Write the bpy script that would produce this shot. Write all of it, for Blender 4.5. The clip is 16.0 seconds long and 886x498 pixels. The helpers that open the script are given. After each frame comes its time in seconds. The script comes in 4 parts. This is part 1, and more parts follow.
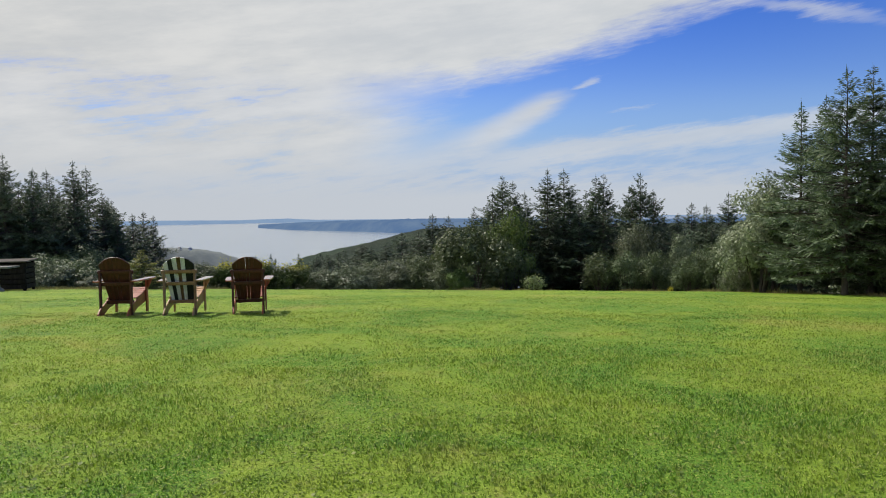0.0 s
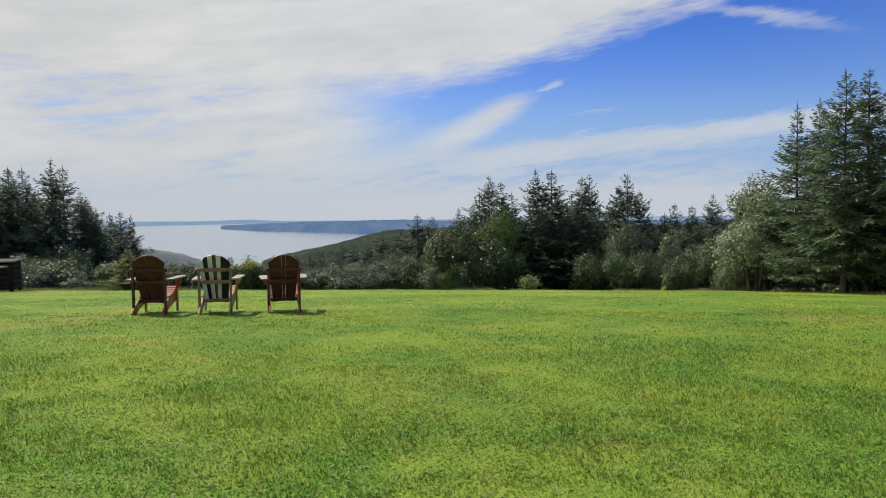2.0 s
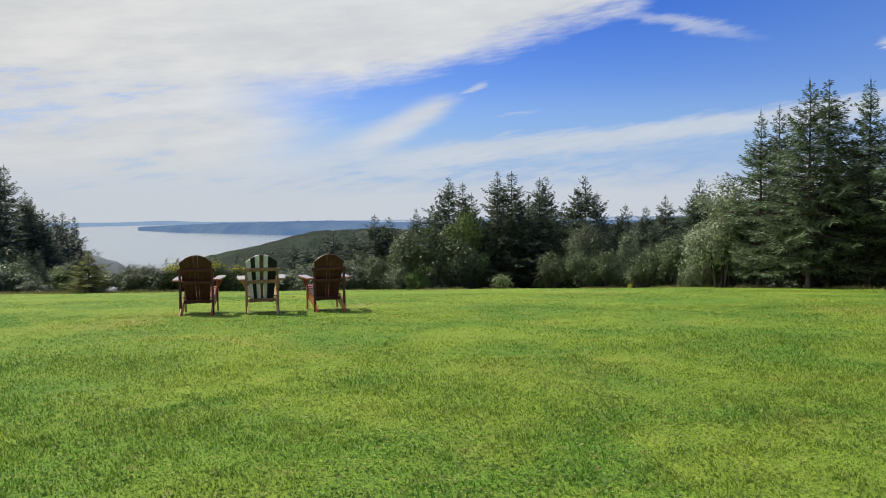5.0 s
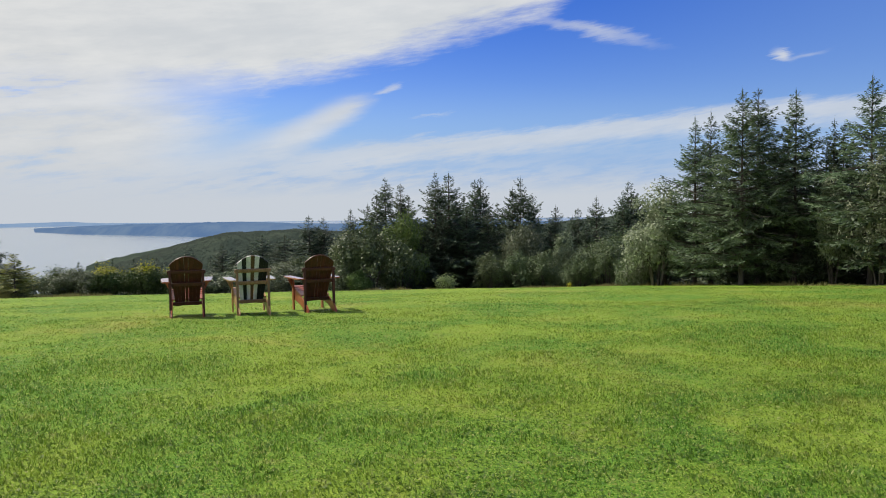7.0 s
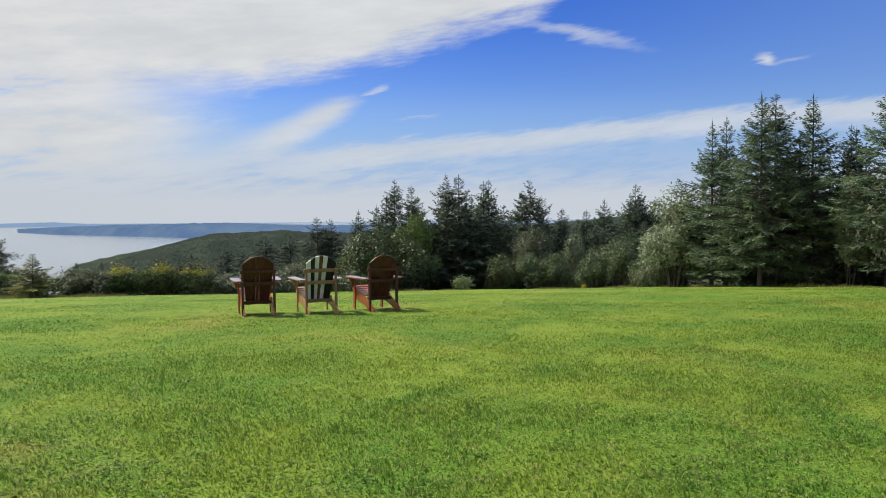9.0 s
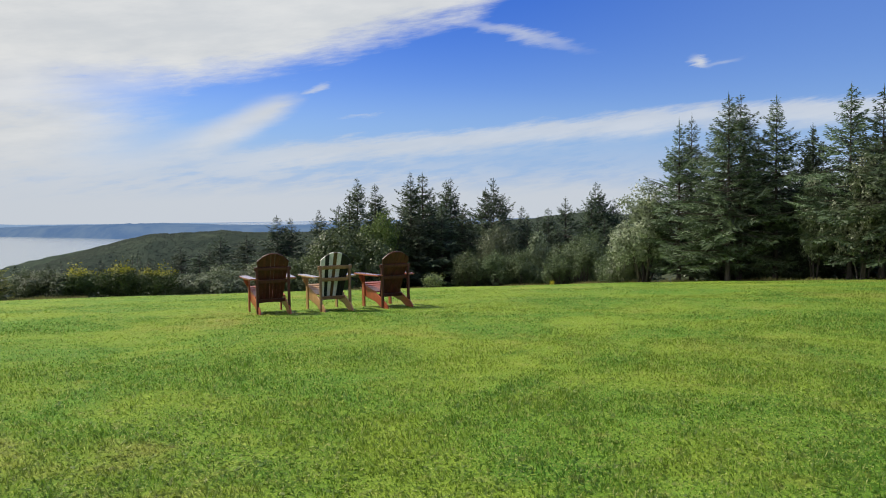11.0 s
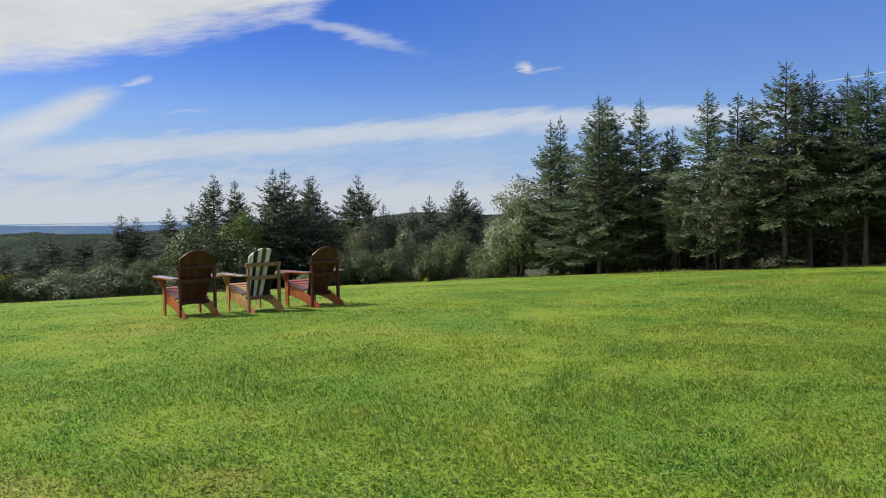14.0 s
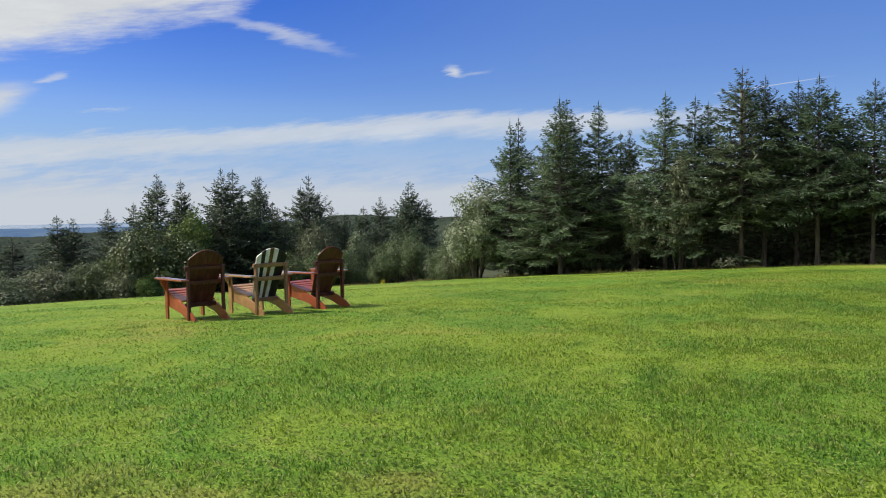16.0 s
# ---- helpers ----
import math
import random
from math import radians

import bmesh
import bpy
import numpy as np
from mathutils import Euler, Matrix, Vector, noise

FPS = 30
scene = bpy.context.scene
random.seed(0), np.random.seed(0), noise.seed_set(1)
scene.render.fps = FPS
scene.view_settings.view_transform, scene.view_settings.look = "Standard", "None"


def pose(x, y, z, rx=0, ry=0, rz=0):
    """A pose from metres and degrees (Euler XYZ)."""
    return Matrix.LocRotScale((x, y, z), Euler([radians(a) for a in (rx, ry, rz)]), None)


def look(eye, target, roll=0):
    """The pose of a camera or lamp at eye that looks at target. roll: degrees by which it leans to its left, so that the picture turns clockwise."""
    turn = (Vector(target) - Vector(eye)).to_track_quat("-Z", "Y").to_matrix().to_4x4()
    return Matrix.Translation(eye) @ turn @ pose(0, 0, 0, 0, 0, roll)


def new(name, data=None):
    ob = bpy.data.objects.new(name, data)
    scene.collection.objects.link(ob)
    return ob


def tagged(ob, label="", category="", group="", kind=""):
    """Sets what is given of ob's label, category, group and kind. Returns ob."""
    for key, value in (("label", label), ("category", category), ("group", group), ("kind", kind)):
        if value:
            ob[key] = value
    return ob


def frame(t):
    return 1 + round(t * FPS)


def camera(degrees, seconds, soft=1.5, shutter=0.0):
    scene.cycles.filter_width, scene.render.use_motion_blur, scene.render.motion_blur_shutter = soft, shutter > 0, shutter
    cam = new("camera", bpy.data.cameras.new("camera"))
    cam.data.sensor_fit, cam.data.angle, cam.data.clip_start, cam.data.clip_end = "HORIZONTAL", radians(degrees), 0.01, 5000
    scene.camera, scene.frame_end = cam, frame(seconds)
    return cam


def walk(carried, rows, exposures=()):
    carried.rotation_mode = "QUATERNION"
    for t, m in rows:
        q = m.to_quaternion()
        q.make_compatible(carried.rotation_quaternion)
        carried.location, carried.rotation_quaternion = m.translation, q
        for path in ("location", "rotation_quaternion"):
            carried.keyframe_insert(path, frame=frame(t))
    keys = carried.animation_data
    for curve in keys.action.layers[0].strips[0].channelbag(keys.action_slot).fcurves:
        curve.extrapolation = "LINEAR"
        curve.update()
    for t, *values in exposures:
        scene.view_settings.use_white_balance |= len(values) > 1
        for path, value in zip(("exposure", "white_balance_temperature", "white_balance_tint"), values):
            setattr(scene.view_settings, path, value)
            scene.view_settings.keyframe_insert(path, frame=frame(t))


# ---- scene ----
cam = camera(60.7, 16.0, soft=1.02)
EXPOSURE, SKY_STRENGTH, SKY_GAIN, SUN_POWER = 0.0, 0.1, 1.23, 4.5
PATH = [
    (0, (-0.014, 0.504, 1.492), (-0.018, 2.501, 1.391), -1.0),
    (0.5, (-0.269, 0.571, 1.469), (-0.271, 2.568, 1.369), -0.9),
    (1, (-0.581, 0.618, 1.459), (-0.56, 2.616, 1.359), -0.9),
    (1.5, (-0.874, 0.538, 1.457), (-0.813, 2.534, 1.358), -0.9),
    (2, (-1.285, 0.604, 1.447), (-1.196, 2.599, 1.348), -0.9),
    (2.5, (-1.656, 0.53, 1.452), (-1.54, 2.524, 1.353), -0.9),
    (3, (-2.008, 0.424, 1.472), (-1.868, 2.416, 1.373), -0.9),
    (3.5, (-2.353, 0.354, 1.476), (-2.196, 2.346, 1.377), -0.9),
    (4, (-2.663, 0.309, 1.473), (-2.461, 2.297, 1.373), -1.0),
    (4.5, (-2.981, 0.367, 1.463), (-2.736, 2.35, 1.364), -1.0),
    (5, (-3.319, 0.422, 1.464), (-3.035, 2.399, 1.364), -0.9),
    (5.2, (-3.446, 0.483, 1.472), (-3.116, 2.453, 1.369), -0.9),
    (7.3, (-4.828, 0.385, 1.482), (-4.322, 2.317, 1.383), -0.8),
    (7.5, (-4.955, 0.382, 1.486), (-4.449, 2.315, 1.388), -0.8),
    (8, (-5.293, 0.41, 1.49), (-4.779, 2.34, 1.392), -0.8),
    (8.5, (-5.627, 0.402, 1.488), (-5.1, 2.329, 1.39), -0.8),
    (8.7, (-5.772, 0.414, 1.492), (-5.239, 2.34, 1.395), -0.7),
    (10.8, (-7.042, 0.744, 1.468), (-6.433, 2.646, 1.368), -0.7),
    (11, (-7.147, 0.811, 1.449), (-6.464, 2.688, 1.349), -0.8),
    (11.5, (-7.449, 0.916, 1.423), (-6.695, 2.766, 1.321), -0.9),
    (12, (-7.689, 1.148, 1.379), (-6.878, 2.974, 1.275), -0.8),
    (12.5, (-7.979, 1.305, 1.349), (-7.11, 3.104, 1.246), -1.0),
    (13, (-8.17, 1.439, 1.343), (-7.294, 3.234, 1.24), -1.0),
    (13.5, (-8.255, 1.765, 1.362), (-7.311, 3.525, 1.257), -0.9),
    (14, (-8.421, 1.967, 1.356), (-7.353, 3.654, 1.249), -0.9),
    (14.5, (-8.674, 2.2, 1.346), (-7.539, 3.843, 1.24), -0.8),
    (15, (-8.879, 2.452, 1.33), (-7.692, 4.058, 1.225), -0.8),
    (15.5, (-9.134, 2.6, 1.312), (-7.92, 4.186, 1.209), -0.9),
    (16, (-9.393, 2.807, 1.318), (-8.171, 4.388, 1.215), -0.8),
]
walk(cam, [(t, look(eye, target, roll)) for t, eye, target, roll in PATH],
     exposures=[(0.0, EXPOSURE - 0.08), (3.2, EXPOSURE - 0.07), (5.0, EXPOSURE), (16.0, EXPOSURE)])

# ---------------------------------------------------------------- world and sun
SUN_AZ, SUN_EL = -47.0, 50.0


class Net:
    """Short hand for building node trees."""

    def __init__(self, tree):
        self.tree = tree

    def add(self, kind, **inputs):
        n = self.tree.nodes.new(kind)
        for key, value in inputs.items():
            n.inputs[key.replace("_", " ")].default_value = value
        return n

    def link(self, a, b):
        self.tree.links.new(a, b)

    def math(self, op, a, b=0.0, c=None):
        n = self.tree.nodes.new("ShaderNodeMath")
        n.operation = op
        for i, v in enumerate((a, b, c)):
            if v is None:
                continue
            if isinstance(v, (int, float)):
                n.inputs[i].default_value = v
            else:
                self.link(v, n.inputs[i])
        return n.outputs[0]

    def step(self, v, lo, hi):
        """Smooth step of v from lo to hi."""
        n = self.tree.nodes.new("ShaderNodeMapRange")
        n.interpolation_type = "SMOOTHSTEP"
        self.link(v, n.inputs["Value"])
        n.inputs["From Min"].default_value, n.inputs["From Max"].default_value = lo, hi
        return n.outputs["Result"]

    def mix(self, fac, a, b, blend="MIX"):
        n = self.tree.nodes.new("ShaderNodeMix")
        n.data_type, n.blend_type = "RGBA", blend
        for sock, v in ((n.inputs["Factor"], fac), (n.inputs["A"], a), (n.inputs["B"], b)):
            socket = sock
            if sock.name in ("A", "B"):
                socket = [s for s in n.inputs if s.name == sock.name and s.type == "RGBA"][0]
            elif sock.name == "Factor":
                socket = [s for s in n.inputs if s.name == "Factor" and s.type == "VALUE"][0]
            if isinstance(v, (int, float)):
                socket.default_value = v
            elif isinstance(v, tuple):
                socket.default_value = (*v, 1.0)
            else:
                self.link(v, socket)
        return [s for s in n.outputs if s.type == "RGBA"][0]

    def noise(self, vec, scale, detail=4.0, rough=0.55, distort=0.0):
        n = self.add("ShaderNodeTexNoise", Scale=scale, Detail=detail, Roughness=rough, Distortion=distort)
        if vec is not None:
            self.link(vec, n.inputs["Vector"])
        return n.outputs["Fac"]


def build_world():
    w = bpy.data.worlds.new("sky")
    scene.world = w
    w.use_nodes = True
    t = w.node_tree
    t.nodes.clear()
    k = Net(t)
    sky = t.nodes.new("ShaderNodeTexSky")
    sky.sky_type, sky.sun_disc = "NISHITA", False
    sky.sun_elevation, sky.sun_rotation = radians(SUN_EL), radians(SUN_AZ)
    sky.altitude, sky.air_density, sky.dust_density, sky.ozone_density = 100.0, 1.0, 0.3, 3.0
    hsv = k.add("ShaderNodeHueSaturation", Hue=0.531, Saturation=1.47, Value=SKY_GAIN)
    k.link(sky.outputs[0], hsv.inputs["Color"])
    coord = t.nodes.new("ShaderNodeTexCoord")
    sep = t.nodes.new("ShaderNodeSeparateXYZ")
    k.link(coord.outputs["Generated"], sep.inputs[0])
    x, y, z = sep.outputs
    deg = 180.0 / math.pi
    az = k.math("ADD", k.math("MULTIPLY", k.math("ARCTAN2", x, y), deg), 0.45)
    el = k.math("MULTIPLY", k.math("ARCSINE", z), deg)

    def streak(sa, se, tilt, scale, detail=5.0, rough=0.6, seed=0.0):
        """Noise over azimuth and elevation, stretched along the wind."""
        comb = t.nodes.new("ShaderNodeCombineXYZ")
        e2 = k.math("SUBTRACT", el, k.math("MULTIPLY", az, tilt))
        k.link(k.math("MULTIPLY", az, sa), comb.inputs[0])
        k.link(k.math("MULTIPLY", e2, se), comb.inputs[1])
        comb.inputs[2].default_value = seed
        return k.noise(comb.outputs[0], scale, detail, rough)

    broad = streak(0.10, 0.42, 0.10, 1.0, 6.0, 0.62, 1.3)
    fine = streak(0.35, 2.2, 0.14, 1.0, 6.0, 0.65, 4.7)
    wob = k.math("SUBTRACT", broad, 0.5)
    wob2 = k.math("SUBTRACT", fine, 0.5)
    e = k.math("ADD", el, k.math("ADD", k.math("MULTIPLY", wob, 3.2), k.math("MULTIPLY", wob2, 2.0)))
    a = k.math("ADD", az, k.math("ADD", k.math("MULTIPLY", wob2, 5.0), k.math("MULTIPLY", wob, 2.0)))

    # the great bank overhead to the south-west, its lower edge climbing northwards
    edge = k.math("ADD", 9.5, k.math("MULTIPLY", k.math("MAXIMUM", k.math("SUBTRACT", az, 2.0), 0.0), 0.14))
    edge = k.math("ADD", edge, k.math("MULTIPLY", k.math("MAXIMUM", k.math("SUBTRACT", az, 7.0), 0.0), 0.125))
    edge = k.math("ADD", edge, k.math("MULTIPLY", k.math("MAXIMUM", k.math("SUBTRACT", az, 23.0), 0.0), 0.45))
    bank = k.step(k.math("SUBTRACT", e, edge), -0.95, 1.5)
    bank = k.math("MULTIPLY", bank, k.math("SUBTRACT", 1.0, k.step(el, 24.0, 55.0)))
    bank = k.math("MULTIPLY", bank, k.math("SUBTRACT", 1.0, k.math("MULTIPLY", k.step(az, 18.0, 34.0), k.math("ADD", 0.22, k.math("MULTIPLY", k.step(fine, 0.62, 0.4), 0.5)))))
    # thin milky cloud under the bank
    left = k.math("MULTIPLY", k.math("SUBTRACT", 1.0, k.step(a, -9.0, 3.0)), k.step(el, 1.0, 3.5))
    veil = k.math("MULTIPLY", left, k.step(k.math("ADD", broad, k.math("MULTIPLY", fine, 0.55)), 0.42, 0.76))
    veil = k.math("MULTIPLY", veil, 0.95)

    def calm(rough, plain):
        """A coordinate with only part of its raggedness."""
        return k.math("ADD", k.math("MULTIPLY", rough, 0.4), k.math("MULTIPLY", plain, 0.6))

    a_calm, e_calm = calm(a, az), calm(e, el)

    def blob(ca, ce, ra, re, turn, soft=0.55, smooth=False):
        """A ragged wisp: an ellipse turned by degrees."""
        c, s = math.cos(radians(turn)), math.sin(radians(turn))
        da, de = k.math("SUBTRACT", a_calm if smooth else a, ca), k.math("SUBTRACT", e_calm if smooth else e, ce)
        u = k.math("DIVIDE", k.math("ADD", k.math("MULTIPLY", da, c), k.math("MULTIPLY", de, s)), ra)
        v = k.math("DIVIDE", k.math("SUBTRACT", k.math("MULTIPLY", de, c), k.math("MULTIPLY", da, s)), re)
        r = k.math("SQRT", k.math("ADD", k.math("MULTIPLY", u, u), k.math("MULTIPLY", v, v)))
        return k.math("SUBTRACT", 1.0, k.step(r, soft, 1.35))

    parts = [bank, veil]
    parts.append(k.math("MULTIPLY", blob(7.6, 7.25, 2.6, 0.9, 24.0, 0.0, True), 0.85))
    parts.append(k.math("MULTIPLY", blob(4.9, 6.0, 4.2, 1.1, 32.0, 0.0, True), 0.65))
    parts.append(k.math("MULTIPLY", blob(3.0, 5.4, 5.0, 1.2, 18.0, 0.1), 0.55))
    parts.append(k.math("MULTIPLY", blob(-11.0, 5.6, 10.0, 1.5, 4.0, 0.2), 0.75))
    parts.append(k.math("MULTIPLY", blob(11.4, 9.05, 1.3, 0.25, 22.0, 0.1), 0.55))
    parts.append(k.math("MULTIPLY", blob(39.2, 10.3, 0.7, 0.42, -26.0, 0.0, True), 0.8))
    parts.append(k.math("MULTIPLY", blob(40.7, 10.15, 1.5, 0.2, 8.0, 0.0, True), 0.3))
    parts.append(k.math("MULTIPLY", blob(14.0, 6.8, 1.6, 0.2, 6.0, 0.1), 0.3))
    parts.append(k.math("MULTIPLY", blob(26.2, 12.9, 5.0, 0.5, -14.0, 0.0, True), 0.55))
    # the long band lying over the woods, with the haze under it
    mid = k.math("ADD", 4.3, k.math("MULTIPLY", k.math("SUBTRACT", az, 8.0), 0.078))
    mid = k.math("SUBTRACT", mid, k.math("MULTIPLY", k.math("MAXIMUM", k.math("SUBTRACT", az, 38.0), 0.0), 0.09))
    d = k.math("SUBTRACT", k.math("ADD", el, k.math("ADD", k.math("MULTIPLY", wob2, 1.6), k.math("MULTIPLY", wob, 0.8))), mid)
    band = k.math("MULTIPLY", k.step(d, -1.6, -0.2), k.math("SUBTRACT", 1.0, k.step(d, 0.1, 0.95)))
    band = k.math("MULTIPLY", band, k.math("MULTIPLY", k.step(az, -6.0, 12.0), k.math("SUBTRACT", 1.0, k.step(az, 50.0, 66.0))))
    parts.append(k.math("MULTIPLY", band, 0.72))
    low = k.math("SUBTRACT", 1.0, k.step(k.math("ADD", el, k.math("MULTIPLY", wob2, 1.5)), 1.2, 6.2))
    low = k.math("MULTIPLY", low, k.math("SUBTRACT", 1.0, k.math("MULTIPLY", k.math("MULTIPLY", k.step(az, 8.0, 30.0), k.step(el, 1.2, 3.6)), 0.45)))
    gaps = k.math("MULTIPLY", k.step(k.math("ADD", k.math("MULTIPLY", fine, 0.6), k.math("MULTIPLY", broad, 0.4)), 0.56, 0.40), k.step(el, 0.8, 3.0))
    parts.append(k.math("MULTIPLY", low, k.math("SUBTRACT", 0.93, k.math("MULTIPLY", gaps, 0.62))))
    # vapour trail
    tr = k.math("ABSOLUTE", k.math("SUBTRACT", el, k.math("ADD", 7.96, k.math("MULTIPLY", k.math("SUBTRACT", az, 58.6), 0.082))))
    trail = k.math("MULTIPLY", k.math("SUBTRACT", 1.0, k.step(tr, 0.01, 0.045)), k.math("MULTIPLY", k.step(az, 57.5, 58.5), k.math("SUBTRACT", 1.0, k.step(az, 62.5, 66.0))))
    parts.append(k.math("MULTIPLY", trail, 0.65))
    dens = parts[0]
    for p in parts[1:]:
        dens = k.math("SUBTRACT", k.math("ADD", dens, p), k.math("MULTIPLY", dens, p))
    grey = k.mix(k.step(broad, 0.3, 0.7), (0.60, 0.615, 0.625), (0.755, 0.75, 0.73))
    haze = k.mix(k.step(el, 0.5, 7.0), (0.575, 0.60, 0.632), grey)
    cloud = k.mix(k.math("MULTIPLY", k.step(az, -40.0, 10.0), 0.25), haze, (0.66, 0.74, 0.84))
    scale = k.add("ShaderNodeVectorMath")
    scale.operation = "SCALE"
    scale.inputs["Scale"].default_value = 1.0 / SKY_STRENGTH
    k.link(cloud, scale.inputs[0])
    airy = k.add("ShaderNodeVectorMath")
    airy.operation = "SCALE"
    airy.inputs["Scale"].default_value = 1.0 / SKY_STRENGTH
    airy.inputs[0].default_value = (0.235, 0.40, 0.74)
    pale = k.math("MAXIMUM", k.math("MULTIPLY", k.step(el, 10.0, 2.0), 0.85), k.math("MULTIPLY", k.step(az, 18.0, 52.0), 0.34))
    clear = k.mix(pale, hsv.outputs[0], airy.outputs[0])
    col = k.mix(dens, clear, scale.outputs[0])
    bg = k.add("ShaderNodeBackground", Strength=SKY_STRENGTH)
    k.link(col, bg.inputs["Color"])
    out = t.nodes.new("ShaderNodeOutputWorld")
    k.link(bg.outputs[0], out.inputs[0])


build_world()
sun_data = bpy.data.lights.new("sun", "SUN")
sun_data.energy, sun_data.angle, sun_data.color = SUN_POWER, radians(0.6), (1.0, 0.93, 0.82)
sun = new("sun", sun_data)
sa, se = radians(SUN_AZ), radians(SUN_EL)
sun.matrix_world = look((60 * math.sin(sa) * math.cos(se), 60 * math.cos(sa) * math.cos(se), 60 * math.sin(se)), (0, 0, 0))


# ---------------------------------------------------------------- materials
def material(name):
    m = bpy.data.materials.new(name)
    m.use_nodes = True
    t = m.node_tree
    t.nodes.clear()
    k = Net(t)
    b = t.nodes.new("ShaderNodeBsdfPrincipled")
    out = t.nodes.new("ShaderNodeOutputMaterial")
    k.link(b.outputs[0], out.inputs[0])
    return m, k, b, out


def lawn_colour(k, coord, gain=1.0):
    """Patches of clover, moss and yellowed turf, shared by blades and soil."""
    big = k.noise(coord, 0.42, 4, 0.6, 0.6)
    mid = k.noise(coord, 1.7, 5, 0.65)
    fine = k.noise(coord, 9.0, 3, 0.6)
    c = k.mix(k.step(big, 0.36, 0.62), (0.106, 0.240, 0.022), (0.222, 0.325, 0.030))
    c = k.mix(k.math("MULTIPLY", k.step(mid, 0.54, 0.74), 0.5), c, (0.32, 0.345, 0.055))
    c = k.mix(k.math("MULTIPLY", k.step(mid, 0.46, 0.28), 0.6), c, (0.105, 0.215, 0.022))
    c = k.mix(k.math("MULTIPLY", k.step(fine, 0.54, 0.75), 0.5), c, (0.29, 0.27, 0.09))
    dry = k.noise(coord, 0.27, 5, 0.7, 0.4)
    c = k.mix(k.math("MULTIPLY", k.step(dry, 0.53, 0.68), 0.6), c, (0.35, 0.31, 0.075))
    moss = k.noise(coord, 0.8, 5, 0.7, 0.8)
    c = k.mix(k.math("MULTIPLY", k.step(moss, 0.56, 0.70), 0.6), c, (0.085, 0.200, 0.022))
    hs = k.add("ShaderNodeHueSaturation", Saturation=1.0, Value=gain * 0.97)
    k.link(c, hs.inputs["Color"])
    return hs.outputs[0]


def mat_lawn_soil():
    m, k, b, out = material("lawn_turf")
    geo = k.tree.nodes.new("ShaderNodeNewGeometry")
    pos = geo.outputs["Position"]
    c = lawn_colour(k, pos, 1.0)
    speck = k.noise(pos, 34.0, 4, 0.7)
    blade = k.noise(pos, 120.0, 2, 0.7)
    leaf = k.noise(pos, 62.0, 2, 0.6)
    c = k.mix(k.math("MULTIPLY", k.step(speck, 0.52, 0.36), 0.25), c, (0.060, 0.135, 0.018))
    c = k.mix(k.math("MULTIPLY", k.step(leaf, 0.54, 0.66), 0.7), c, (0.36, 0.44, 0.075))
    c = k.mix(k.math("MULTIPLY", k.step(blade, 0.55, 0.75), 0.4), c, (0.33, 0.36, 0.08))
    k.link(c, b.inputs["Base Color"])
    b.inputs["Roughness"].default_value = 0.8
    b.inputs["Specular IOR Level"].default_value = 0.12
    bump = k.add("ShaderNodeBump", Strength=0.8, Distance=0.03)
    k.link(k.math("ADD", k.noise(pos, 26.0, 5, 0.7), k.math("MULTIPLY", k.noise(pos, 6.0, 2, 0.5), 1.2)), bump.inputs["Height"])
    k.link(bump.outputs[0], b.inputs["Normal"])
    return m


def mat_blades():
    m, k, b, out = material("grass_blades")
    geo = k.tree.nodes.new("ShaderNodeNewGeometry")
    c = lawn_colour(k, geo.outputs["Position"], 0.84)
    rnd = geo.outputs["Random Per Island"]
    c = k.mix(k.step(rnd, 0.6, 1.0), c, (0.30, 0.37, 0.065))
    # one leaf in ten is paled to imitate a sun glint
    c = k.mix(k.math("MULTIPLY", k.step(rnd, 0.90, 0.92), 0.7), c, (0.48, 0.52, 0.17))
    c = k.mix(k.math("MULTIPLY", k.step(rnd, 0.25, 0.0), 0.3), c, (0.09, 0.18, 0.02))
    k.link(c, b.inputs["Base Color"])
    b.inputs["Roughness"].default_value = 0.5
    b.inputs["Specular IOR Level"].default_value = 0.35
    tr = k.tree.nodes.new("ShaderNodeBsdfTranslucent")
    k.link(c, tr.inputs["Color"])
    mixs = k.tree.nodes.new("ShaderNodeMixShader")
    mixs.inputs[0].default_value = 0.55
    k.link(b.outputs[0], mixs.inputs[1])
    k.link(tr.outputs[0], mixs.inputs[2])
    k.link(mixs.outputs[0], out.inputs[0])
    return m


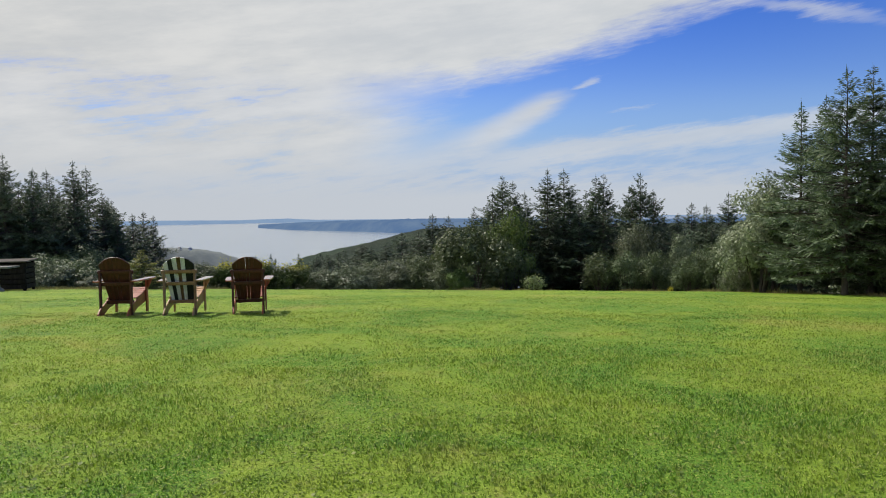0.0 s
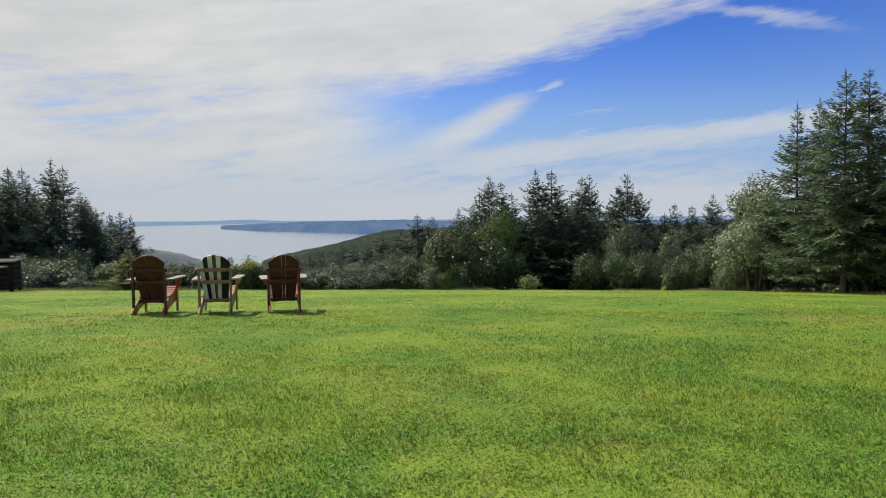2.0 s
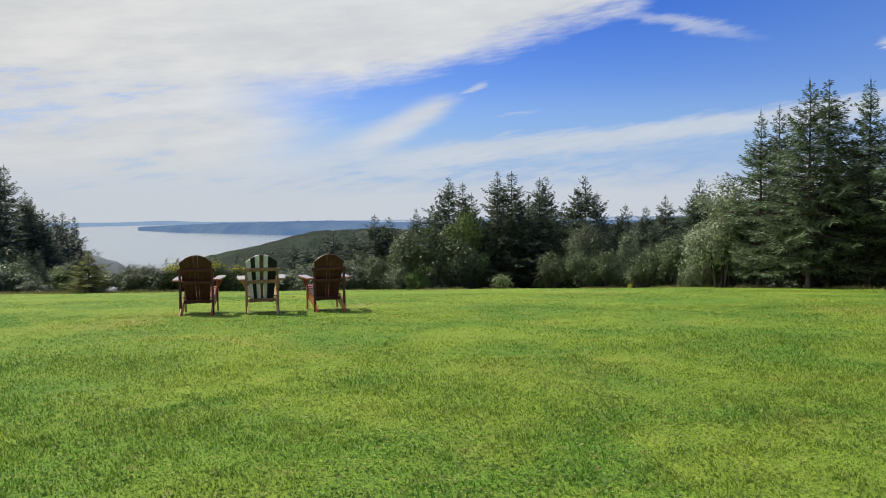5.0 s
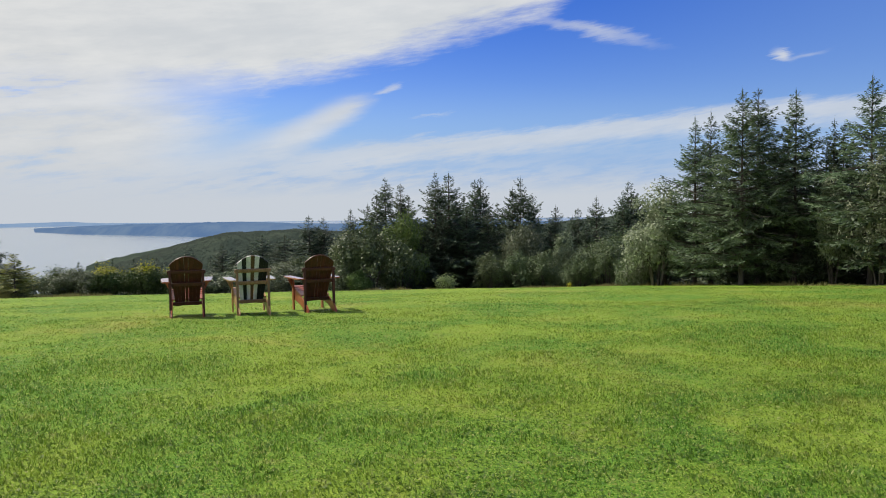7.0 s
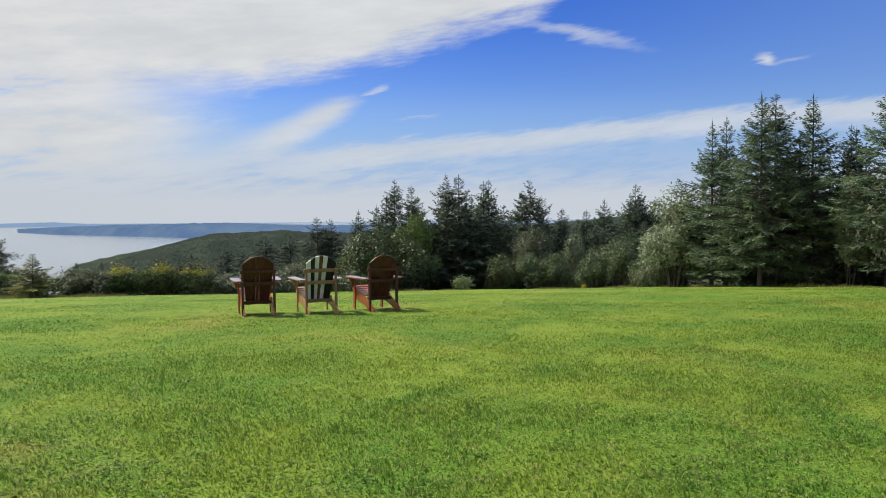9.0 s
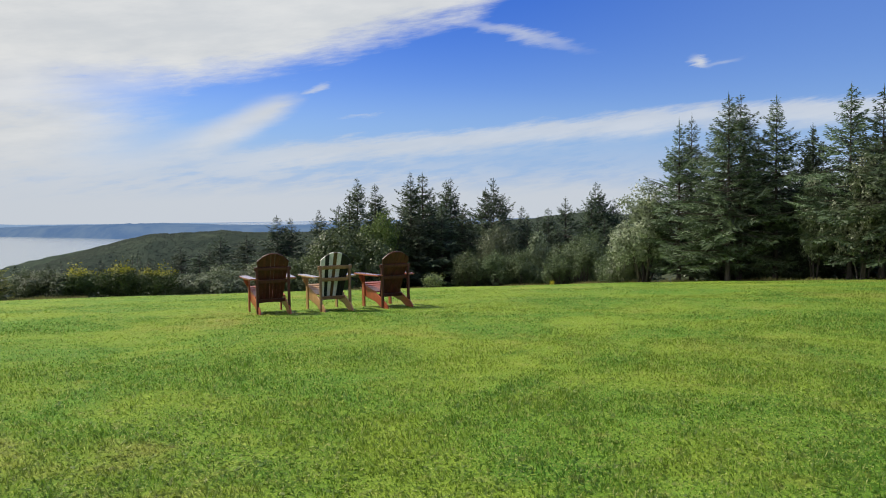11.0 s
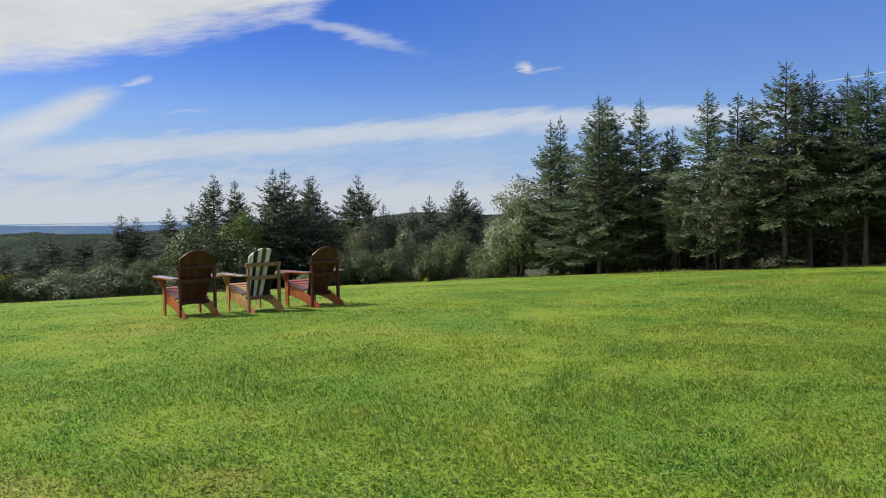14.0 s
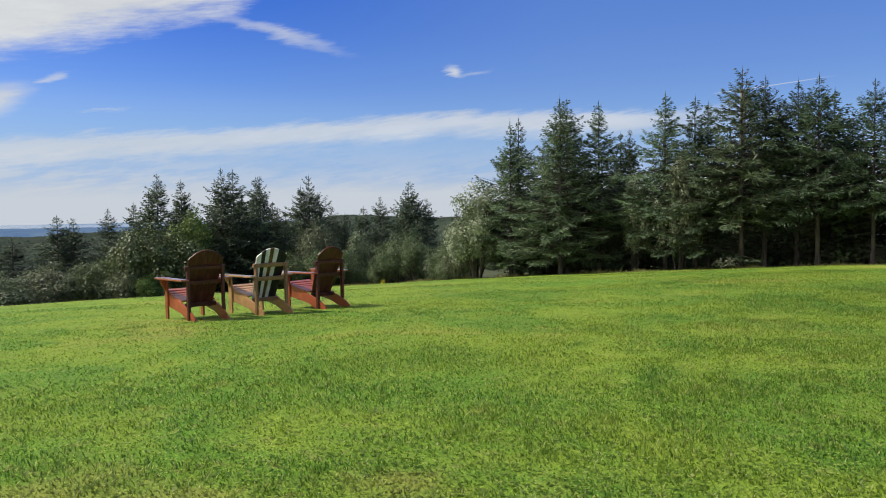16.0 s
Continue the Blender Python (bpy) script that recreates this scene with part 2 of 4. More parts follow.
def mat_foliage(name, dark, light, gloss=0.45, through_leaf=0.25, spec=0.4, tip=None):
    m, k, b, out = material(name)
    geo = k.tree.nodes.new("ShaderNodeNewGeometry")
    obj = k.tree.nodes.new("ShaderNodeObjectInfo")
    rnd = geo.outputs["Random Per Island"]
    clump = k.noise(geo.outputs["Position"], 1.6, 3, 0.6)
    c = k.mix(k.math("ADD", k.math("MULTIPLY", rnd, 0.55), k.math("MULTIPLY", k.step(clump, 0.3, 0.7), 0.45)), dark, light)
    hs = k.add("ShaderNodeHueSaturation", Saturation=1.0)
    k.link(k.math("ADD", 0.485, k.math("MULTIPLY", obj.outputs["Random"], 0.03)), hs.inputs["Hue"])
    k.link(k.math("ADD", 0.8, k.math("MULTIPLY", obj.outputs["Random"], 0.4)), hs.inputs["Value"])
    k.link(c, hs.inputs["Color"])
    c = hs.outputs[0]
    if tip:
        tc = k.tree.nodes.new("ShaderNodeTexCoord")
        sp = k.tree.nodes.new("ShaderNodeSeparateXYZ")
        k.link(tc.outputs["Generated"], sp.inputs[0])
        c = k.mix(k.math("MULTIPLY", k.step(k.math("ADD", sp.outputs[2], k.math("MULTIPLY", clump, 0.3)), 0.72, 0.90), k.step(rnd, 0.1, 0.4)), c, tip)
    k.link(c, b.inputs["Base Color"])
    b.inputs["Roughness"].default_value = gloss
    b.inputs["Specular IOR Level"].default_value = spec
    tr = k.tree.nodes.new("ShaderNodeBsdfTranslucent")
    k.link(c, tr.inputs["Color"])
    ms = k.tree.nodes.new("ShaderNodeMixShader")
    ms.inputs[0].default_value = through_leaf
    k.link(b.outputs[0], ms.inputs[1])
    k.link(tr.outputs[0], ms.inputs[2])
    k.link(ms.outputs[0], out.inputs[0])
    return m


def mat_simple(name, a, bcol, scale, rough=0.8, bump=0.3, dist=0.02, detail=6, stretch=None, spec=0.3, coat=0.0, coat_rough=0.32):
    m, k, b, out = material(name)
    tc = k.tree.nodes.new("ShaderNodeTexCoord")
    vec = tc.outputs["Object"]
    if stretch:
        mp = k.tree.nodes.new("ShaderNodeMapping")
        mp.inputs["Scale"].default_value = stretch
        k.link(vec, mp.inputs[0])
        vec = mp.outputs[0]
    f = k.noise(vec, scale, detail, 0.65)
    g = k.noise(vec, scale * 7.0, 3, 0.6)
    obj = k.tree.nodes.new("ShaderNodeObjectInfo")
    c = k.mix(k.step(k.math("ADD", k.math("MULTIPLY", f, 0.75), k.math("MULTIPLY", g, 0.25)), 0.33, 0.67), a, bcol)
    hs = k.add("ShaderNodeHueSaturation")
    k.link(k.math("ADD", 0.88, k.math("MULTIPLY", obj.outputs["Random"], 0.24)), hs.inputs["Value"])
    k.link(c, hs.inputs["Color"])
    k.link(hs.outputs[0], b.inputs["Base Color"])
    k.link(k.math("ADD", rough - 0.08, k.math("MULTIPLY", g, 0.16)), b.inputs["Roughness"])
    b.inputs["Specular IOR Level"].default_value = spec
    b.inputs["Coat Weight"].default_value = coat
    b.inputs["Coat Roughness"].default_value = coat_rough
    bp = k.add("ShaderNodeBump", Strength=bump, Distance=dist)
    k.link(g, bp.inputs["Height"])
    k.link(bp.outputs[0], b.inputs["Normal"])
    return m


def mat_water():
    m, k, b, out = material("sea_water")
    geo = k.tree.nodes.new("ShaderNodeNewGeometry")
    f = k.noise(geo.outputs["Position"], 0.004, 4, 0.6)
    k.link(k.mix(f, (0.215, 0.262, 0.300), (0.255, 0.302, 0.340)), b.inputs["Base Color"])
    b.inputs["Roughness"].default_value = 0.2
    b.inputs["IOR"].default_value = 1.33
    bp = k.add("ShaderNodeBump", Strength=0.06, Distance=1.0)
    k.link(k.noise(geo.outputs["Position"], 0.12, 5, 0.6), bp.inputs["Height"])
    k.link(bp.outputs[0], b.inputs["Normal"])
    return m


def mat_haze_glow(name, colour, glow, colour2):
    """Far-off land showing only its blue mass: haze put into colour and glow."""
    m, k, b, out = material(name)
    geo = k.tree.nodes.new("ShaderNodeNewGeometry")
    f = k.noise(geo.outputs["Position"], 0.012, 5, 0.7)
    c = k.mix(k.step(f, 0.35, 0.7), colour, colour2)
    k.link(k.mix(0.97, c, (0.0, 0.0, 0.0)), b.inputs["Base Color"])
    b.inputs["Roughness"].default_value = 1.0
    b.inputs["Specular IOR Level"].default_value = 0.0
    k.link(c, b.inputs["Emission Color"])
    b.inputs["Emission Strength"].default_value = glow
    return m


M_TURF, M_BLADE, M_WATER = mat_lawn_soil(), mat_blades(), mat_water()
M_SCRUB = mat_simple("heath_floor", (0.022, 0.030, 0.012), (0.075, 0.085, 0.030), 0.6, 0.95, 0.8, 0.1)
# hill and point: distance haze is mixed into the greens
M_HILL = mat_simple("hazy_far_forest", (0.032, 0.045, 0.036), (0.060, 0.076, 0.054), 0.035, 1.0, 0.6, 2.0, spec=0.0)
M_COAST = mat_simple("hazy_coast_grass", (0.085, 0.105, 0.108), (0.165, 0.185, 0.170), 0.03, 0.95, 0.4, 1.0)
# blue tint and self-glow stand in for the air before this land
M_HEAD = mat_haze_glow("far_headland", (0.056, 0.098, 0.178), 1.9, (0.085, 0.128, 0.195))
M_SHORE = mat_haze_glow("far_shore", (0.17, 0.255, 0.39), 1.3, (0.20, 0.285, 0.41))
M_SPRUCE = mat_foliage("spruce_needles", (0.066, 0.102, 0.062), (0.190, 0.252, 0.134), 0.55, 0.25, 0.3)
# darker needles, in the side wood partly standing in for its shade
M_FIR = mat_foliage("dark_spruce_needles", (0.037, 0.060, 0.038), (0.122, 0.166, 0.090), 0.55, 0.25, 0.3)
M_LEAF = mat_foliage("alder_leaves", (0.044, 0.074, 0.030), (0.170, 0.218, 0.090), 0.48, 0.22, 0.36)
M_BRIGHT = mat_foliage("bright_leaves", (0.060, 0.105, 0.026), (0.190, 0.255, 0.075), 0.55, 0.28, 0.22)
M_SILVER = mat_foliage("silvery_leaves", (0.060, 0.086, 0.044), (0.255, 0.30, 0.172), 0.45, 0.25, 0.38)
# pale leaves; the lightest tone also stands in for glints
M_BIRCH = mat_foliage("birch_leaves", (0.10, 0.135, 0.072), (0.42, 0.47, 0.30), 0.42, 0.28, 0.42)
M_HEDGE = mat_foliage("hedge_leaves", (0.028, 0.052, 0.016), (0.085, 0.115, 0.032), 0.55, 0.3, 0.2, tip=(0.42, 0.40, 0.03))
M_PALE = mat_foliage("pale_leaves", (0.14, 0.18, 0.07), (0.32, 0.36, 0.18), 0.5, 0.4, 0.4)
M_ROUGH = mat_foliage("rough_grass", (0.17, 0.165, 0.055), (0.36, 0.33, 0.14), 0.6, 0.3, 0.2)
M_WHITEBLOOM = mat_foliage("white_blooms", (0.16, 0.20, 0.10), (0.62, 0.64, 0.55), 0.5, 0.3, 0.4)
M_PETAL = mat_foliage("yellow_petals", (0.42, 0.36, 0.03), (0.6, 0.52, 0.06), 0.6, 0.3, 0.2)
# needle greens tinted slightly blue for the hazy air between
M_FARWOOD = mat_foliage("hazy_far_spruce", (0.036, 0.052, 0.041), (0.072, 0.090, 0.064), 0.8, 0.3, 0.1)
M_BARK = mat_simple("spruce_bark", (0.050, 0.042, 0.036), (0.135, 0.118, 0.102), 5.0, 0.9, 0.7, 0.02, stretch=(1, 1, 0.25))
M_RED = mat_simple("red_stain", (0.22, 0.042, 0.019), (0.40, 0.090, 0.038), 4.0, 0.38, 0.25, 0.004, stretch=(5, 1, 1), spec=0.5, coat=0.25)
# copy of the red stain, darkened for the shade on backs and rails
M_REDSHADE = mat_simple("shaded_red_stain", (0.046, 0.013, 0.009), (0.098, 0.027, 0.018), 4.0, 0.46, 0.25, 0.004, stretch=(5, 5, 0.7), spec=0.3, coat=0.08)
M_TAN = mat_simple("tan_stain", (0.31, 0.155, 0.062), (0.51, 0.285, 0.125), 4.0, 0.45, 0.25, 0.004, stretch=(5, 1, 1), spec=0.5, coat=0.3)
# copy of the tan stain with the shade of rear rails put in
M_TANSHADE = mat_simple("shaded_tan_stain", (0.17, 0.085, 0.040), (0.30, 0.165, 0.080), 4.0, 0.45, 0.25, 0.004, stretch=(5, 1, 1), spec=0.45, coat=0.3)
M_ARMRED = mat_simple("varnished_red_stain", (0.22, 0.042, 0.019), (0.40, 0.090, 0.038), 4.0, 0.3, 0.08, 0.002, stretch=(5, 1, 1), spec=0.5, coat=1.0, coat_rough=0.14)
M_ARMTAN = mat_simple("varnished_tan_stain", (0.31, 0.155, 0.062), (0.51, 0.285, 0.125), 4.0, 0.3, 0.08, 0.002, stretch=(5, 1, 1), spec=0.5, coat=1.0, coat_rough=0.14)
M_WHITE = mat_simple("worn_white_paint", (0.60, 0.575, 0.54), (0.82, 0.795, 0.76), 4.0, 0.5, 0.2, 0.003, stretch=(5, 5, 0.7), spec=0.4)
M_BLACK = mat_simple("black_paint", (0.008, 0.008, 0.009), (0.020, 0.020, 0.021), 4.0, 0.5, 0.2, 0.003, stretch=(5, 5, 0.7), spec=0.3)
M_BROWN = mat_simple("brown_stain", (0.07, 0.035, 0.016), (0.16, 0.085, 0.04), 4.0, 0.45, 0.2, 0.003, stretch=(5, 5, 0.7), spec=0.45)
M_YOUNG = mat_foliage("young_spruce_needles", (0.15, 0.185, 0.048), (0.34, 0.37, 0.115), 0.6, 0.4, 0.2)
# old dark boards, darkened further for the shade they stand in
M_SHED = mat_simple("weathered_shaded_board", (0.013, 0.011, 0.009), (0.036, 0.030, 0.025), 3.0, 0.9, 0.5, 0.01, stretch=(4, 4, 0.5), spec=0.1)
# grey stone darkened for the tree shade over the table; pole shares it
M_STONE = mat_simple("shaded_grey_stone", (0.09, 0.088, 0.08), (0.21, 0.205, 0.19), 6.0, 0.85, 0.5, 0.01)
M_HOUSE = mat_simple("white_clapboard", (0.66, 0.66, 0.64), (0.78, 0.78, 0.76), 1.0, 0.7, 0.1, 0.01)
M_ROOF = mat_simple("grey_shingles", (0.20, 0.20, 0.205), (0.32, 0.32, 0.325), 2.0, 0.9, 0.3, 0.02)


# ---------------------------------------------------------------- mesh helpers
def array_mesh(name, verts, faces, mats):
    """A mesh from numpy arrays of corners and equal-sided faces."""
    me = bpy.data.meshes.new(name)
    n, side = faces.shape
    me.vertices.add(len(verts))
    me.vertices.foreach_set("co", np.ascontiguousarray(verts, dtype=np.float32).ravel())
    me.loops.add(n * side)
    me.loops.foreach_set("vertex_index", np.ascontiguousarray(faces, dtype=np.int32).ravel())
    me.polygons.add(n)
    me.polygons.foreach_set("loop_start", np.arange(0, n * side, side, dtype=np.int32))
    me.update(calc_edges=True)
    for m in mats if isinstance(mats, (list, tuple)) else [mats]:
        me.materials.append(m)
    return me


def finish(name, bm, mat, smooth=False):
    me = bpy.data.meshes.new(name)
    bmesh.ops.recalc_face_normals(bm, faces=bm.faces)
    bm.to_mesh(me)
    bm.free()
    me.materials.append(mat)
    if smooth:
        me.shade_smooth()
    return me


def part(name, data, parent, label=""):
    ob = new(name, data)
    ob.parent = parent
    return tagged(ob, label) if label else ob


def thing(name, m, label, category, group=""):
    ob = new(name)
    ob.empty_display_size = 0.2
    ob.matrix_basis = m
    return tagged(ob, label, category, group)


def board(size, m, bevel=0.006, taper=1.0):
    """A bevelled board, sized along x, y, z and laid by m."""
    bm = bmesh.new()
    bmesh.ops.create_cube(bm, size=1.0)
    for v in bm.verts:
        f = taper if v.co.z > 0 else 1.0
        v.co = Vector((v.co.x * size[0] * f, v.co.y * size[1], v.co.z * size[2]))
    bmesh.ops.bevel(bm, geom=bm.edges[:], offset=bevel, segments=2, profile=0.6, affect="EDGES")
    bmesh.ops.transform(bm, matrix=m, verts=bm.verts)
    return bm


def outline(points, thick, m, bevel=0.005):
    """A plank sawn to an outline in the xy plane and thick along z."""
    bm = bmesh.new()
    f = bm.faces.new([bm.verts.new((x, y, -thick / 2)) for x, y in points])
    res = bmesh.ops.extrude_face_region(bm, geom=[f])
    bmesh.ops.translate(bm, verts=[v for v in res["geom"] if isinstance(v, bmesh.types.BMVert)], vec=(0, 0, thick))
    bmesh.ops.bevel(bm, geom=[e for e in bm.edges if abs(e.verts[0].co.z - e.verts[1].co.z) < 1e-6], offset=bevel, segments=2, profile=0.6, affect="EDGES")
    bmesh.ops.transform(bm, matrix=m, verts=bm.verts)
    return bm


# ---------------------------------------------------------------- ground, sea and distance
SEA = -50.0


def lawn_z(x, y):
    yy = np.minimum(y, 46.0)
    xx = np.clip(x, -24.0, 22.0)
    return -0.2713 - 0.0122 * xx + 0.05545 * yy - 0.000214 * xx * xx - 0.000297 * xx * yy - 0.004108 * yy * yy + 0.003052 * np.maximum(yy - 15.0, 0.0) ** 2


def ground_z(x, y):
    """The turf, falling away beyond the wood's edge to the sea."""
    x, y = np.asarray(x, float), np.asarray(y, float)
    over = np.maximum(y - 46.0, 0.0)
    side = np.maximum(x - 22.0, 0.0)
    z = lawn_z(x, np.maximum(y, -20.0)) - 0.14 * over - 0.00012 * over * over + 0.10 * np.minimum(side, 60.0)
    back = np.maximum(-y - 20.0, 0.0)
    return np.maximum(z + 0.02 * back, SEA - 8.0)


def gz(x, y):
    return float(ground_z(x, y))


EDGE = [(-60.0, 30.0), (-26.0, 31.0), (-17.5, 30.5), (-13.5, 36.0), (-7.0, 37.4), (-2.0, 36.5), (3.0, 33.0), (9.0, 32.0), (10.8, 27.0), (13.0, 19.5), (14.1, 15.5), (15.5, 11.0), (18.5, 2.0), (24.0, -20.0), (30.0, -60.0)]


def inside_lawn(x, y):
    ex, ey = [p[0] for p in EDGE], [p[1] for p in EDGE]
    wob = 0.35 * np.sin(x * 1.7) + 0.25 * np.sin(x * 4.1 + y)
    return y + wob < np.interp(x, ex, ey)


def build_ground():
    rings = [0.6 * i for i in range(1, 84)]
    while rings[-1] < 4850:
        rings.append(rings[-1] * 1.06 + 0.2)
    n = 480
    ang = np.linspace(0, 2 * math.pi, n, endpoint=False)
    cx, cy = -3.5, 4.0
    r = np.array(rings)
    X = cx + r[:, None] * np.sin(ang)[None, :]
    Y = cy + r[:, None] * np.cos(ang)[None, :]
    Z = ground_z(X, Y)
    rough = (np.sin(X * 0.9 + 1.3 * np.sin(Y * 0.4)) * np.sin(Y * 0.7 + 0.8)) * 0.018
    far = np.clip((Y - 45.0) / 60.0, 0, 1)
    Z = Z + rough + far * 1.3 * np.sin(X * 0.11 + 0.5) * np.sin(Y * 0.13)
    verts = np.concatenate([[[cx, cy, gz(cx, cy)]], np.stack([X, Y, Z], -1).reshape(-1, 3)])
    i = np.arange(len(r) - 1)[:, None] * n + 1
    j = np.arange(n)[None, :]
    j2 = (j + 1) % n
    faces = np.stack([i + j, i + j2, i + n + j2, i + n + j], -1).reshape(-1, 4)
    centre = np.stack([np.zeros(n // 2, int), 1 + 2 * np.arange(n // 2), 1 + 2 * np.arange(n // 2) + 1, 1 + (2 * np.arange(n // 2) + 2) % n], -1)
    faces = np.concatenate([faces[:, ::-1], centre])
    me = array_mesh("ground", verts, faces, [M_TURF, M_SCRUB])
    c = verts[faces].mean(1)
    me.polygons.foreach_set("material_index", np.where(inside_lawn(c[:, 0], c[:, 1]), 0, 1).astype(np.int32))
    me.shade_smooth()
    tagged(new("ground", me), "mown green lawn falling away to a scrubby coastal slope", "ground", kind="structure")


def ridge(name, label, dist, az0, az1, top, depth, mat, rough, base=None, kind="structure", steps=220, front=0.25):
    """A stretch of land on the sea: elevation of its skyline in degrees by azimuth, at its distance."""
    taz, tel = [p[0] for p in top], [p[1] for p in top]
    az = np.linspace(az0, az1, steps)
    d = np.interp(az, *dist) if isinstance(dist, tuple) else np.full(steps, float(dist))
    dep = np.linspace(0, 1, 16)
    ztop = np.maximum(1.5 + (d + depth * front) * np.tan(np.radians(np.interp(az, taz, tel))), SEA - 3)
    rows = []
    for q in dep:
        rr = d + depth * q
        prof = 1 - (1 - min(q / front, 1.0)) ** 2.2 if q < front else 1.0 - 0.35 * ((q - front) / (1 - front)) ** 2
        z = (SEA - 3) + (ztop - SEA + 3) * prof
        x, y = rr * np.sin(np.radians(az)), rr * np.cos(np.radians(az))
        nz = np.array([noise.fractal(Vector((xx / (rough * 9), yy / (rough * 9), 0.3)), 0.8, 2.1, 5) for xx, yy in zip(x, y)])
        z = z + rough * (nz - 0.2) * (0.15 + prof * 0.85)
        rows.append(np.stack([x, y, z], -1))
    v = np.concatenate(rows)
    i = np.arange(len(dep) - 1)[:, None] * steps
    j = np.arange(steps - 1)[None, :]
    f = np.stack([i + j, i + j + 1, i + steps + j + 1, i + steps + j], -1).reshape(-1, 4)
    me = array_mesh(name, v, f[:, ::-1], mat)
    me.shade_smooth()
    tagged(new(name, me), label, "land", kind=kind)


def build_distance():
    bm = bmesh.new()
    bmesh.ops.create_circle(bm, cap_ends=True, radius=4900, segments=96)
    water = new("water", finish("water", bm, M_WATER))
    water.location = (0, 0, SEA)
    tagged(water, "calm pale grey-blue bay below the hill", "sea", kind="structure")
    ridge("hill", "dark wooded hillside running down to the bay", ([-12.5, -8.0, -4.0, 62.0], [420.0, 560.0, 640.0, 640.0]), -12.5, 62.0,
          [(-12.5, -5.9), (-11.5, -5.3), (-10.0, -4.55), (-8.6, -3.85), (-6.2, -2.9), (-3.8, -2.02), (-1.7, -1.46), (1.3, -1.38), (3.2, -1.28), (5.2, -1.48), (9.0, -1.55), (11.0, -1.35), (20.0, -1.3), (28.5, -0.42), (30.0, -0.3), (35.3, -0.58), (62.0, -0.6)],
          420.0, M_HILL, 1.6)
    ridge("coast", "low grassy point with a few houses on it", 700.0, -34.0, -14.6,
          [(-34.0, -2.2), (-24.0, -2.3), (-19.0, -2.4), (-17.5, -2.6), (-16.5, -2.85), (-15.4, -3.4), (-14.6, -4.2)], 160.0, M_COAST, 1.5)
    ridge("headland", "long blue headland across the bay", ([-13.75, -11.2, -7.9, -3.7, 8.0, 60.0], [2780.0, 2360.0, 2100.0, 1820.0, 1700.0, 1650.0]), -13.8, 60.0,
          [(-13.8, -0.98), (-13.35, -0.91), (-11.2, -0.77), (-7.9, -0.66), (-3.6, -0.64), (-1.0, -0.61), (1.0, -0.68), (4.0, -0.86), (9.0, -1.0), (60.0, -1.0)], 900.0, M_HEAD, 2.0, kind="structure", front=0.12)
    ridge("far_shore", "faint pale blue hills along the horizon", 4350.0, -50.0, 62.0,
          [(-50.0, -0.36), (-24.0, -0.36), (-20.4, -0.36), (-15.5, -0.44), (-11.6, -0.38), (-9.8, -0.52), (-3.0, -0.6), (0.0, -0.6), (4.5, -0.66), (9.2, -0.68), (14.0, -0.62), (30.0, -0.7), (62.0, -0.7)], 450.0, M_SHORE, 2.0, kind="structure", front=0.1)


build_ground()
build_distance()


# ---------------------------------------------------------------- trees and shrubs
def frames_of(d):
    """Unit directions with two unit vectors across each."""
    d = d / np.linalg.norm(d, axis=1, keepdims=True)
    up = np.where(np.abs(d[:, 2:3]) > 0.95, np.array([[1.0, 0, 0]]), np.array([[0, 0, 1.0]]))
    s = np.cross(d, up)
    s /= np.linalg.norm(s, axis=1, keepdims=True)
    return d, s, np.cross(s, d)


def sprays(base, d, length, width):
    """Creased lance-shaped sprays of needles, lying mostly flat on their bough."""
    d, s, n = frames_of(d)
    L, w = length[:, None], width[:, None]
    mid = base + d * L * 0.42
    tip = base + d * L
    spin = (np.sin(np.arange(len(base)) * 12.9898) * 0.8)[:, None]
    s, n = s * np.cos(spin) + n * np.sin(spin), n * np.cos(spin) - s * np.sin(spin)
    v = np.stack([base, mid + s * w - n * w * 0.35, tip, mid - s * w - n * w * 0.35], 1).reshape(-1, 3)
    f = np.arange(len(v)).reshape(-1, 4)
    return v, f


def limb_prism(segments):
    """Tapered three-sided limbs: rows of start, end, radius at start, radius at end."""
    vs, fs = [], []
    for a, b, r0, r1 in segments:
        d, s, n = frames_of(np.array([b - a]))
        s, n = s[0], n[0]
        k0 = len(vs)
        for p, r in ((a, r0), (b, r1)):
            for q in range(3):
                ang = q * 2 * math.pi / 3
                vs.append(p + s * math.cos(ang) * r + n * math.sin(ang) * r)
        for q in range(3):
            q2 = (q + 1) % 3
            fs.append((k0 + q, k0 + q2, k0 + 3 + q2, k0 + 3 + q))
    return np.array(vs), np.array(fs)


def trunk_arrays(height, r0, rng, lean=0.02, sides=8, top=0.99):
    zs = np.linspace(-0.25, height * top, 12)
    vs, fs = [], []
    ox = oy = 0.0
    for i, z in enumerate(zs):
        r = r0 * (1 - max(z, 0) / height) ** 1.1 + 0.006
        if i == 0:
            r *= 1.35
        ox += rng.normal(0, lean * 0.3)
        oy += rng.normal(0, lean * 0.3)
        for q in range(sides):
            a = q * 2 * math.pi / sides
            vs.append((ox * z / height + r * math.cos(a), oy * z / height + r * math.sin(a), z))
    for i in range(len(zs) - 1):
        for q in range(sides):
            q2 = (q + 1) % sides
            fs.append((i * sides + q, i * sides + q2, (i + 1) * sides + q2, (i + 1) * sides + q))
    return np.array(vs), np.array(fs)


